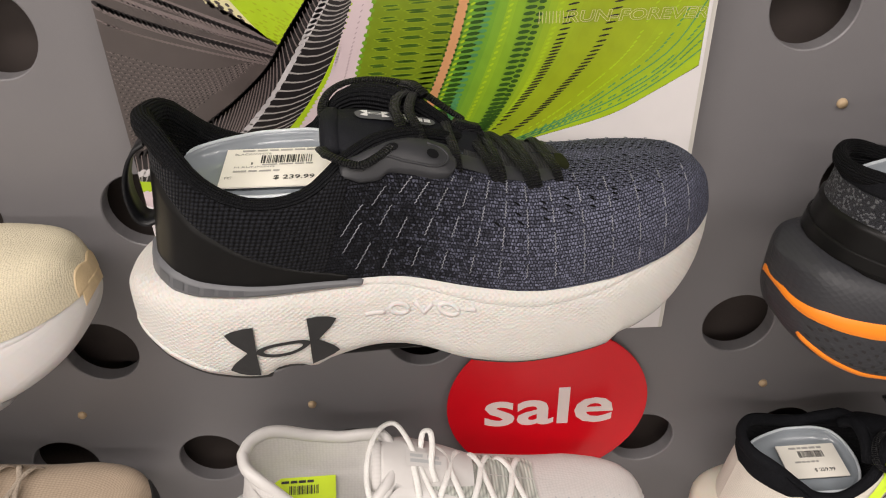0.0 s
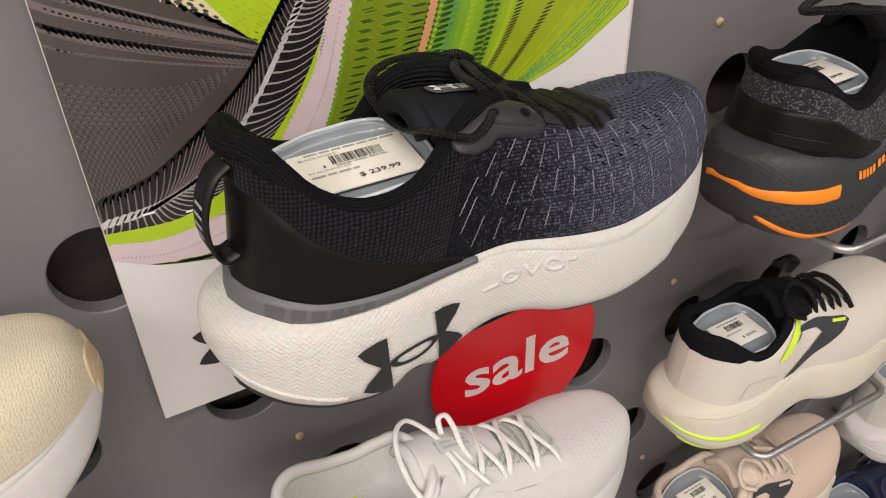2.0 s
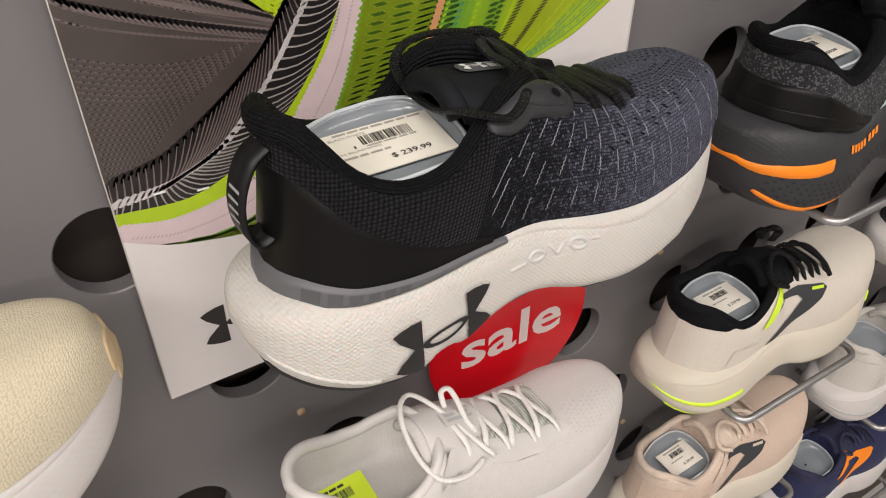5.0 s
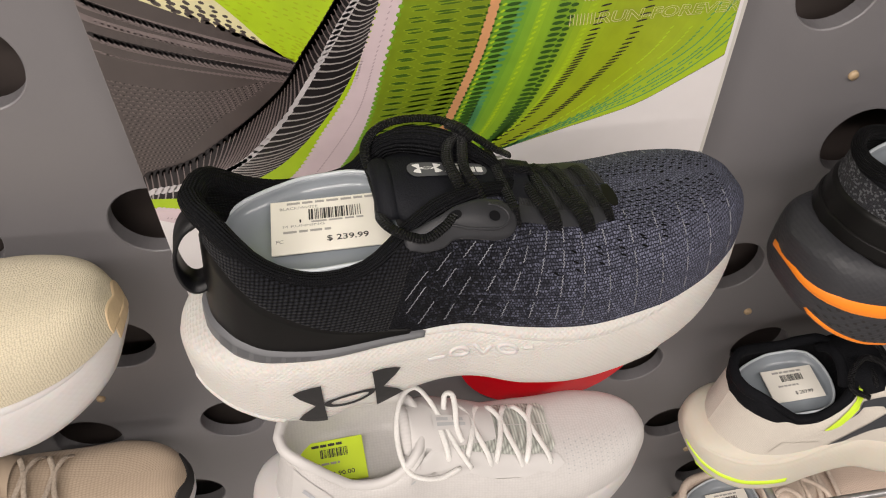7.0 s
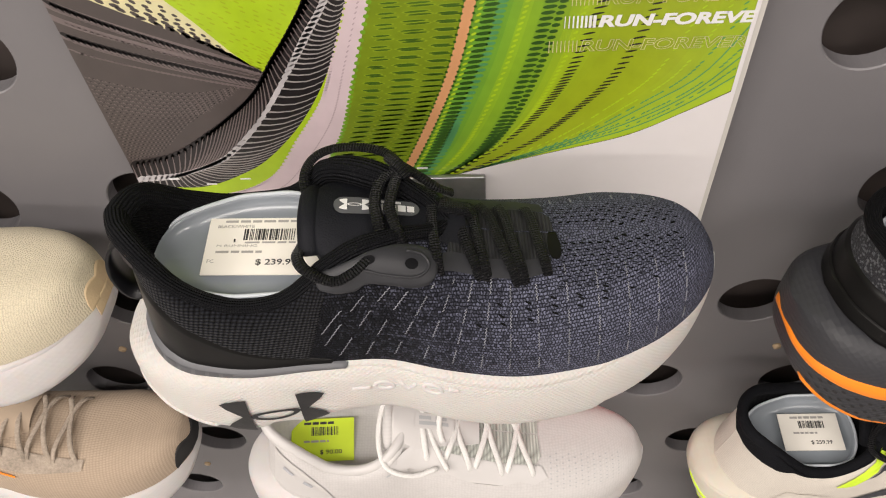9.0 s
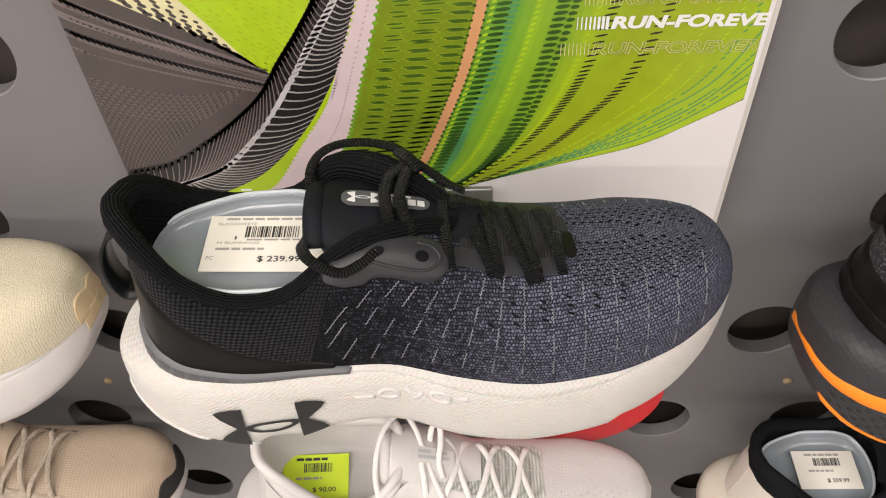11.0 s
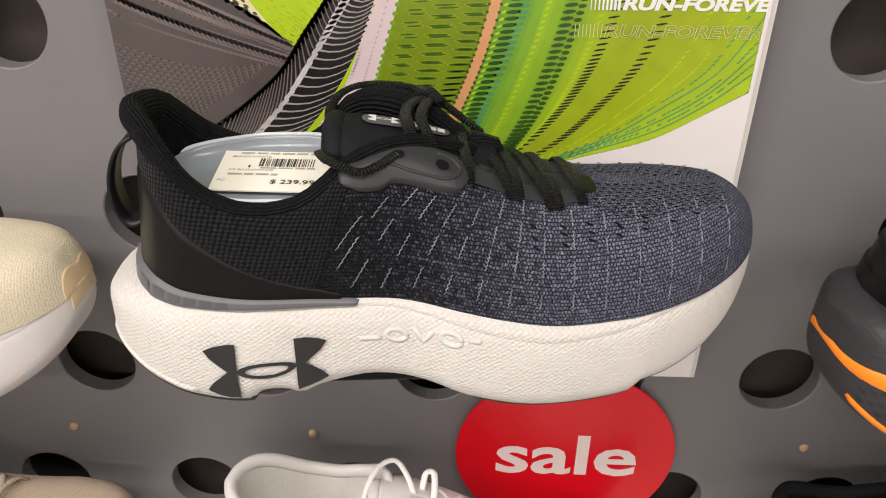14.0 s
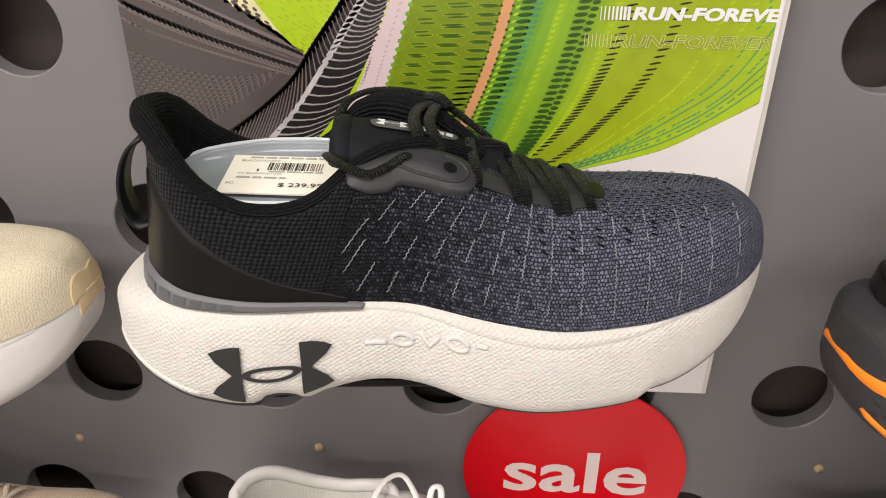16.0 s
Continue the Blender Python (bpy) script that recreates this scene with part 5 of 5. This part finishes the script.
for bx, bz in ((-0.062, 1.088), (0.298, 1.088), (0.305, 0.852), (0.645, 0.852), (0.640, 0.614), (0.645, 1.088), (-0.402, 1.305), (-0.415, 1.088)):
    bracket(bx + 0.066, bx + 0.235, -0.128 if bx > 0 else -0.095, bz)
bracket(0.372, 0.52, -0.138, 1.312)

# ---------------------------------------------------------------- poster on the board
PX0, PX1, PZ0, PZ1, PY = -0.0815, 0.2625, 1.2725, 1.62, -0.0105


def print_ink(name, col, rough=0.3, var=0.1, scale=90):
    return mat(name, col, rough, var=var, scale=scale)


P_WHITE = print_ink("poster_white", (0.70, 0.675, 0.68), 0.3, 0.02)
P_BROWN = mat("poster_umber", (0.050, 0.038, 0.036), 0.40, var=0.25, scale=60, spec=1.0)
P_DARK = print_ink("poster_black", (0.014, 0.012, 0.013), 0.3, 0.3)
P_MAUVE = mat("poster_mauve", (0.135, 0.106, 0.104), 0.40, var=0.2, scale=90, spec=1.0)
P_PALE = print_ink("poster_silver", (0.46, 0.44, 0.45), 0.3, 0.35)
P_CREAM = print_ink("poster_cream", (0.62, 0.58, 0.34), 0.3, 0.15)
P_LIME = print_ink("poster_lime", (0.36, 0.52, 0.015), 0.3, 0.12)
P_GREEN = print_ink("poster_green", (0.155, 0.33, 0.02), 0.3, 0.2)
P_OLIVE = print_ink("poster_olive", (0.165, 0.235, 0.012), 0.3, 0.2)
P_YELLOW = print_ink("poster_yellow_green", (0.32, 0.42, 0.012), 0.3, 0.12)
P_DEEP = print_ink("poster_deep_green", (0.03, 0.085, 0.012), 0.3, 0.2)
P_TEAL = print_ink("poster_teal", (0.08, 0.27, 0.10), 0.3, 0.2)
P_PINK = print_ink("poster_pink", (0.60, 0.49, 0.52), 0.3, 0.06)
P_ORANGE = print_ink("poster_peach", (0.60, 0.30, 0.14), 0.3, 0.08)

poster = empty("poster", pose(0, PY, 0), "glossy poster of green and black woven bands", "poster")
part("backing_board", box(bmesh.new(), PX0 - 0.0005, PX1 + 0.0035, 0.0005, 0.0035, PZ0 - 0.0015, PZ1, 0.0008), mat("clear_board_edge", (0.62, 0.60, 0.56), 0.25, var=0.03), poster, "pale board with a cut edge", smooth=False)


def plane_curve(pts):
    """A smooth line on the poster through (x, z) knots."""
    t = [i / (len(pts) - 1) for i in range(len(pts))]
    fx, fz = smooth_curve(list(zip(t, [p[0] for p in pts]))), smooth_curve(list(zip(t, [p[1] for p in pts])))
    return lambda q: (min(max(fx(q), PX0), PX1), min(max(fz(q), PZ0), PZ1))


def ink_band(name, ca, cb, material, layer, n=60, label=""):
    bm = grid([[(ca(i / n)[0], -0.0002 * layer, ca(i / n)[1]), (cb(i / n)[0], -0.0002 * layer, cb(i / n)[1])] for i in range(n + 1)])
    return part(name, bm, material, poster, label, smooth=False)


def dot(bm, x, z, rx, rz, turn, layer, n=9):
    if PX0 + 0.001 < x < PX1 - 0.001 and z < PZ1:
        bm.faces.new([bm.verts.new((min(max(p, PX0), PX1), -0.0002 * layer, q)) for p, q in ellipse(x, z, rx, rz, n, turn=turn)])


def stroke(bm, pts, w, layer):
    """A printed line of width w."""
    n = len(pts)
    row = []
    for i, (x, z) in enumerate(pts):
        a, b = pts[max(i - 1, 0)], pts[min(i + 1, n - 1)]
        dx, dz = b[0] - a[0], b[1] - a[1]
        ln = math.hypot(dx, dz) or 1
        h = w[i] / 2 if isinstance(w, (list, tuple)) else w / 2
        cl = lambda q: min(max(q, PX0), PX1)
        row.append((bm.verts.new((cl(x - dz / ln * h), -0.0002 * layer, z + dx / ln * h)), bm.verts.new((cl(x + dz / ln * h), -0.0002 * layer, z - dx / ln * h))))
    for i in range(n - 1):
        bm.faces.new((row[i][0], row[i][1], row[i + 1][1], row[i + 1][0]))


def marks(name, bm, material, label=""):
    return tagged(part(name, bm, material, poster, label, smooth=False), kind="stuff")


whole = lambda x: (lambda q: (x, PZ1 + (PZ0 - PZ1) * q))
ink_band("umber_field", whole(PX0), whole(PX1), P_BROWN, 0.5, 2, "dark umber printed field")
SP_L = plane_curve([(0.088, 1.62), (0.058, 1.56), (0.049, 1.536), (0.037, 1.517), (0.023, 1.498), (0.009, 1.478), (-0.006, 1.464), (-0.026, 1.449), (-0.057, 1.431), (-0.084, 1.4255)])
SP_C = plane_curve([(0.098, 1.62), (0.066, 1.56), (0.057, 1.535), (0.043, 1.513), (0.029, 1.491), (0.004, 1.456), (-0.024, 1.429), (-0.042, 1.421), (-0.058, 1.416), (-0.084, 1.414)])
SP_R = plane_curve([(0.105, 1.62), (0.075, 1.56), (0.068, 1.537), (0.061, 1.518), (0.055, 1.501), (0.038, 1.469), (0.017, 1.442), (-0.009, 1.42), (-0.048, 1.406), (-0.084, 1.409)])
PK_L = plane_curve([(0.106, 1.62), (0.077, 1.56), (0.069, 1.537), (0.054, 1.497), (0.045, 1.474), (0.025, 1.444), (0.002, 1.413), (-0.022, 1.401), (-0.054, 1.396), (-0.084, 1.402)])
B_L = plane_curve([(0.118, 1.62), (0.087, 1.56), (0.079, 1.536), (0.063, 1.485), (0.051, 1.448), (0.035, 1.420), (0.010, 1.396), (-0.02, 1.380), (-0.05, 1.378), (-0.084, 1.387)])
FAN = [plane_curve(c) for c in (
    [(0.150, 1.62), (0.133, 1.56), (0.127, 1.534), (0.116, 1.491), (0.103, 1.457), (0.087, 1.422), (0.066, 1.385), (0.04, 1.36)],
    [(0.172, 1.62), (0.150, 1.56), (0.142, 1.53), (0.132, 1.495), (0.117, 1.456), (0.108, 1.434), (0.085, 1.400), (0.05, 1.365)],
    [(0.195, 1.62), (0.173, 1.56), (0.166, 1.529), (0.156, 1.49), (0.142, 1.452), (0.125, 1.426), (0.095, 1.403), (0.06, 1.37)],
    [(0.222, 1.62), (0.198, 1.56), (0.189, 1.528), (0.177, 1.489), (0.166, 1.467), (0.149, 1.445), (0.110, 1.413), (0.07, 1.39)],
    [(0.252, 1.62), (0.224, 1.56), (0.215, 1.526), (0.199, 1.484), (0.180, 1.460), (0.160, 1.440), (0.118, 1.414), (0.08, 1.395)],
    [(0.32, 1.62), (0.285, 1.56), (0.261, 1.512), (0.243, 1.482), (0.217, 1.462), (0.188, 1.443), (0.122, 1.4155), (0.09, 1.40)],
    [(0.40, 1.60), (0.33, 1.52), (0.262, 1.472), (0.238, 1.457), (0.211, 1.442), (0.167, 1.429), (0.123, 1.416), (0.09, 1.405)])]


def fan(k, q):
    i = min(int(k), len(FAN) - 2)
    a, b = FAN[i](q), FAN[i + 1](q)
    return (a[0] + (b[0] - a[0]) * (k - i), a[1] + (b[1] - a[1]) * (k - i))


CR_T = plane_curve([(-0.075, 1.62), (-0.045, 1.562), (-0.026, 1.541), (-0.011, 1.523), (0.006, 1.501), (0.016, 1.492)])
CR_B = plane_curve([(-0.115, 1.58), (-0.09, 1.556), (-0.068, 1.543), (-0.038, 1.526), (-0.014, 1.513), (0.008, 1.499)])
ink_band("cream_mesh_print", CR_B, CR_T, P_CREAM, 1, label="speckled cream mesh print")
ink_band("lime_print", CR_T, lambda q: SP_L(q * 0.48), P_LIME, 1.2, label="lime green printed panel")
ink_band("spine_print", SP_L, SP_R, P_DARK, 2, 90, "black ribbed band print")
ink_band("lime_edge_print", SP_R, PK_L, P_LIME, 2.2, 90)
ink_band("pink_print", PK_L, B_L, P_PINK, 2.4, 90, "pale pink woven edge print")
ink_band("olive_print", B_L, FAN[0], P_OLIVE, 2.6, 90, "olive green lattice print")
FAN_TONES = ((0.0, (0.135, 0.25, 0.018)), (0.5, (0.13, 0.31, 0.03)), (1.2, (0.15, 0.33, 0.03)), (1.5, (0.24, 0.41, 0.02)), (2.0, (0.16, 0.31, 0.022)), (2.7, (0.31, 0.44, 0.016)), (3.4, (0.27, 0.35, 0.013)), (4.4, (0.29, 0.37, 0.013)), (5.2, (0.32, 0.45, 0.016)), (6.0, (0.36, 0.50, 0.016)))
for i in range(30):
    k0, k1 = 6 * i / 30, 6 * (i + 1) / 30
    km = (k0 + k1) / 2
    col = tuple(float(np.interp(km, [a for a, _ in FAN_TONES], [c[j] for _, c in FAN_TONES])) for j in range(3))
    ink_band("green_print", lambda q, k=k0: fan(k, q), lambda q, k=k1: fan(k, q), print_ink("poster_green_%02d" % i, col, 0.3, 0.14), 2.8, 50)
ink_band("peach_print", lambda q: (FAN[0](q)[0] - 0.0028, FAN[0](q)[1]), lambda q: (FAN[0](q)[0] + 0.0028, FAN[0](q)[1]), P_ORANGE, 3.2, 60, "peach printed stripe")

rnd = random.Random(11)
# teeth across the ribbed band and its bright core
pale, dark, dim, mau = (bmesh.new() for _ in range(4))
for i in range(120):
    q = 0.06 + 0.94 * i / 120
    a, c, b = SP_L(q), SP_C(min(q + 0.012, 1)), SP_R(min(q + 0.035, 1))
    mid1, mid2 = ((a[0] * 0.5 + c[0] * 0.5, a[1] * 0.5 + c[1] * 0.5 - 0.0016), (b[0] * 0.5 + c[0] * 0.5, b[1] * 0.5 + c[1] * 0.5 - 0.0012))
    if i % 2:
        dot(dark, a[0], a[1], 0.0046, 0.0022, 0.75, 2.05)
    if i % 2 == 0:
        arc = [(c[0] + (b[0] - c[0]) * e, c[1] + (b[1] - c[1]) * e - 0.0030 * math.sin(math.pi * e)) for e in (0, 0.25, 0.5, 0.75, 1)]
        stroke(dim, arc, [0.0013, 0.0009, 0.0007, 0.0006, 0.0004], 2.1)
        arc = [(a[0] + (c[0] - a[0]) * e, a[1] + (c[1] - a[1]) * e - 0.0034 * math.sin(math.pi * e)) for e in (0, 0.25, 0.5, 0.75, 1)]
        stroke(mau, arc, [0.0004, 0.0007, 0.0009, 0.0009, 0.0008], 2.1)
    w = 0.0012 + 0.0010 * (1 + math.sin(q * 21 + 1)) * 0.5
    if i % 2 == 0:
        dot(pale, c[0], c[1], 0.0040, w * 0.8, 0.65, 2.15, 12)
stroke(pale, [SP_C(0.05 + 0.94 * i / 60) for i in range(61)], [0.0016 + 0.0012 * math.sin(i * 0.5) ** 2 for i in range(61)], 2.12)
marks("printed_tooth", dark, P_DARK)
marks("printed_tooth", dim, print_ink("poster_grey", (0.30, 0.28, 0.27)))
marks("printed_tooth", mau, P_MAUVE)
marks("printed_tooth", pale, P_PALE, "silver rib print")
# ridges of the umber field
for j, (o0, o1) in enumerate(((0.0, 0.006), (0.0095, 0.0135), (0.020, 0.024))):
    ink_band("mauve_ridge_print", lambda q: (PX0 + (0.018 - PX0) * q, 1.5405 - 0.046 * q ** 0.85 - o0 * (1 - 0.55 * q)), lambda q: (PX0 + (0.018 - PX0) * q, 1.5405 - 0.046 * q ** 0.85 - o1 * (1 - 0.55 * q)), P_MAUVE, 0.55, 40)

bm, bm2 = bmesh.new(), bmesh.new()
for j in range(4):
    for i in range(36):
        q = i / 36
        x = PX0 + (0.016 - PX0) * q
        z = 1.5405 - 0.047 * q ** 0.85 - j * (0.0095 - 0.0055 * q) - 0.002
        if j % 2 == 0:
            dot(bm, x, z, 0.0036 - 0.0012 * q, 0.0017 - 0.0008 * q, -0.75, 0.7, 8)
            stroke(bm2, [(x, z - 0.001), (x + 0.0025, z - 0.0042), (x + 0.006, z - 0.0058)], [0.0009, 0.0009, 0.0002], 0.72)
        else:
            stroke(bm2, [(x, z), (x + 0.004, z - 0.002)], 0.0009, 0.65)
marks("printed_ridge", bm, P_DARK)
marks("printed_ridge", bm2, P_MAUVE, "mauve ridge print")
bm, bm2 = bmesh.new(), bmesh.new()
for j in range(24):
    u = j / 23
    for i in range(46):
        q = i / 45
        x = PX0 + 0.001 + (0.088 - 0.045 * u) * q
        z = 1.492 - 0.062 * u - 0.013 * math.sin(q * 2.6) + 0.022 * q * u
        a = SP_L(0.45 + 0.55 * (1 - (x - PX0) / 0.1))
        if z < a[1] + 0.003:
            continue
        if j < 8:
            stroke(bm, [(x, z), (x + 0.0011, z - 0.0013)], [0.0006, 0.0001], 0.6)
        dot(bm if (i + j) % 2 else bm2, x, z, 0.00062, 0.00034, 0.5, 0.62, 6)
marks("printed_dot", bm, P_MAUVE)
marks("printed_dot", bm2, P_DARK)
# holes of the cream mesh
bm = bmesh.new()
for i in range(34):
    for j in range(4):
        q, k = i / 34, (j + 0.5 + 0.3 * (i % 2)) / 4.6
        a, b = CR_B(q), CR_T(q)
        dot(bm, a[0] + (b[0] - a[0]) * k, a[1] + (b[1] - a[1]) * k, 0.0030 - 0.0018 * k, 0.0013 - 0.0006 * k, -0.5 + rnd.uniform(-0.2, 0.2), 1.1, 7)
marks("printed_hole", bm, P_BROWN)
bm = bmesh.new()
for i in range(30):
    for j in range(9):
        q, k = 0.05 + i / 32, (j + 0.5) / 9
        a, b = CR_T(q), SP_L(q * 0.48)
        if rnd.random() < 0.75:
            dot(bm, a[0] + (b[0] - a[0]) * k + rnd.uniform(-0.001, 0.001), a[1] + (b[1] - a[1]) * k, 0.0016, 0.0005, -0.55, 1.3, 6)
marks("printed_hole", bm, P_YELLOW)
# scallops of the pink edge, lattice of the olive band
bm, bm2 = bmesh.new(), bmesh.new()
for i in range(110):
    q = i / 110
    a = PK_L(q)
    dot(bm, a[0], a[1], 0.0017, 0.0012, 0.4, 2.5, 7)
    b = B_L(q)
    dot(bm2, b[0], b[1], 0.0016, 0.0013, 0.3, 2.7, 6)
marks("printed_scallop", bm, P_PINK)
marks("printed_scallop", bm2, P_GREEN)
deep, line, pk = bmesh.new(), bmesh.new(), bmesh.new()
for i in range(136):
    q = 0.02 + 0.96 * i / 136
    a, b = B_L(q), FAN[0](q)
    for k, rx in ((0.20, 0.0046), (0.50, 0.0064), (0.81, 0.0056)):
        kk = k + (0.04 if i % 2 else 0)
        x, z = a[0] + (b[0] - a[0]) * kk, a[1] + (b[1] - a[1]) * kk
        dot(line, x, z, rx * 1.15, 0.00085, 0.05, 2.7, 12)
        dot(deep, x, z, rx * 0.95, 0.00056, 0.05, 2.75, 12)
    pa = PK_L(q)
    for k in (0.5,):
        dot(pk, pa[0] + (a[0] - pa[0]) * k, pa[1] + (a[1] - pa[1]) * k, 0.0011, 0.0004, 0.8, 2.55, 6)
marks("printed_lattice", line, print_ink("poster_pale_olive", (0.225, 0.31, 0.016)))
marks("printed_lattice", deep, print_ink("poster_shade_green", (0.055, 0.115, 0.012)), "dark green lattice holes")
marks("printed_lattice", pk, print_ink("poster_dusty_pink", (0.42, 0.33, 0.355)))
# slots that follow the fanning bands
deep, teal, black_m, lime, jag = (bmesh.new() for _ in range(5))
for i in range(74):
    q = 0.04 + 0.92 * i / 74
    for k, rx in ((0.68, 0.0040), (1.0, 0.0028), (1.95, 0.0036), (2.2, 0.0022)):
        x, z = fan(k, q)
        dot(deep if k != 1.0 else teal, x, z, rx, 0.0011, 0.12, 3.3, 10)
    for k in (0.36, 1.48, 2.7):
        x, z = fan(k, q)
        dot(lime, x, z, 0.0016, 0.0007, 0.5, 3.4, 6)
    for k in (3.0, 4.0):
        x, z = fan(k, q)
        dot(black_m, x, z, 0.0034, 0.00055, 0.18, 3.3, 8)
    for k in (4.45, 4.7, 4.85, 5.3, 5.6):
        x, z = fan(k, q)
        if rnd.random() < 0.8:
            dot(teal if k > 4.8 else lime, x, z, 0.0016, 0.0005, 0.7, 3.3, 6)
    s = FAN[0](q)
    for e in (-0.003, 0.003):
        dot(jag, s[0] + e, s[1], 0.0009, 0.0008, 0, 3.5, 6)
for k in (5.0, 5.45, 5.75):
    stroke(teal, [fan(k, 0.02 + 0.93 * i / 24) for i in range(25)], 0.0008, 3.3)
marks("printed_slot", deep, P_DEEP, "dark green slot print")
marks("printed_slot", teal, P_TEAL)
marks("printed_slot", black_m, P_DARK)
marks("printed_slot", lime, P_LIME)
marks("printed_slot", jag, P_DEEP)
# white foot of the poster, with its lower edge of the artwork
LOW = plane_curve([(-0.0815, 1.392), (-0.057, 1.381), (-0.039, 1.377), (-0.017, 1.374), (0.02, 1.379), (0.07, 1.397), (0.123, 1.416), (0.167, 1.429), (0.211, 1.442), (0.238, 1.457), (0.2625, 1.472)])
ink_band("white_foot", LOW, lambda q: (PX0 + (PX1 - PX0) * q, PZ0), P_WHITE, 4.5, 60, "plain white lower part of the poster")
ink_band("white_side", lambda q: (PX1 - 0.0022, PZ1 + (PZ0 - PZ1) * q), lambda q: (PX1, PZ1 + (PZ0 - PZ1) * q), P_WHITE, 4.6, 4)
bm = emblem(lambda p, q: Vector((p, -0.001, q)), Vector((0, 1, 1.3)), -0.026, 1.3155, 0.056, 0.029, off=0.0001)
part("poster_emblem", bm, P_DARK, poster, "black printed emblem")


def flat_text(words, x0, x1, z0, z1, layer, shear=0.0, bold=0.0, outline=0.0):
    bm = fit_box(lettering(words, 0.01, shear, bold, outline), x0, x1, z0, z1)
    for v in bm.verts:
        v.co = Vector((v.co.x, -0.0002 * layer - v.co.z * 0.2, v.co.y))
    return bm


part("slogan", flat_text("RUN-FOREVE", 0.1875, 0.2620, 1.5130, 1.5198, 5, 0.15, 0.00045), WHITE_INK, poster, "white RUN-FOREVER lettering", smooth=False)
part("slogan", flat_text("RUN-FOREVER", 0.1795, 0.2610, 1.4990, 1.5058, 5, 0.15, 0.0002, 0.00014), P_CREAM, poster, "outlined RUN-FOREVER lettering", smooth=False)
part("slogan", flat_text("RUN-FOREVER", 0.1895, 0.2620, 1.5255, 1.5323, 5, 0.15, 0.0002, 0.00014), P_CREAM, poster, "outlined RUN-FOREVER lettering", smooth=False)
for x0, z, mt, thin in ((0.1712, 1.5130, WHITE_INK, 0), (0.1642, 1.4990, P_CREAM, 1), (0.174, 1.5255, P_CREAM, 1)):
    bm = bmesh.new()
    for i in range(8):
        w = 0.0004 + 0.00016 * i if not thin else 0.00035
        box(bm, x0 + i * 0.00195, x0 + i * 0.00195 + w, -0.0011, -0.001, z, z + 0.0068)
    part("slogan_bar", bm, mt, poster, smooth=False)
bm = bmesh.new()
for x, z in ((0.094, 1.4195), (-0.014, 1.4135), (-0.036, 1.4095), (-0.058, 1.4145)):
    box(bm, x - 0.0032, x + 0.0032, -0.0012, -0.0011, z - 0.0006, z + 0.0006)
marks("printed_dash", bm, WHITE_INK)


# ---------------------------------------------------------------- sale signs
RED = mat("red_gloss_card", (0.66, 0.004, 0.013), 0.22, var=0.03, scale=20)
SALE_WHITE = mat("sale_lettering", (0.78, 0.70, 0.68), 0.3, var=0.02)


def sale_sign(x, y, z):
    sign = empty("sale_sign", pose(x, y, z), "round glossy red sale sign with white lettering", "sign", "sale signs")
    bm = bmesh.new()
    bmesh.ops.create_cone(bm, cap_ends=True, segments=96, radius1=0.0800, radius2=0.0800, depth=0.002, matrix=pose(0, 0, 0, 90))
    es = [e for e in bm.edges if e.calc_face_angle(0) > 1]
    bmesh.ops.bevel(bm, geom=es, offset=0.0005, segments=2, affect="EDGES")
    part("disc", bm, RED, sign, smooth=False)
    bm = fit_box(lettering("sale", 0.04, bold=0.0008), -0.0500, 0.0535, -0.0195, 0.0205)
    for v in bm.verts:
        v.co = Vector((v.co.x, -0.0012 - v.co.z * 0.2, v.co.y))
    part("lettering", bm, SALE_WHITE, sign, "white sale lettering", smooth=False)
    return sign


sale_sign(0.1862, -0.0045, 1.190)
sale_sign(0.960, -0.0045, 0.952)
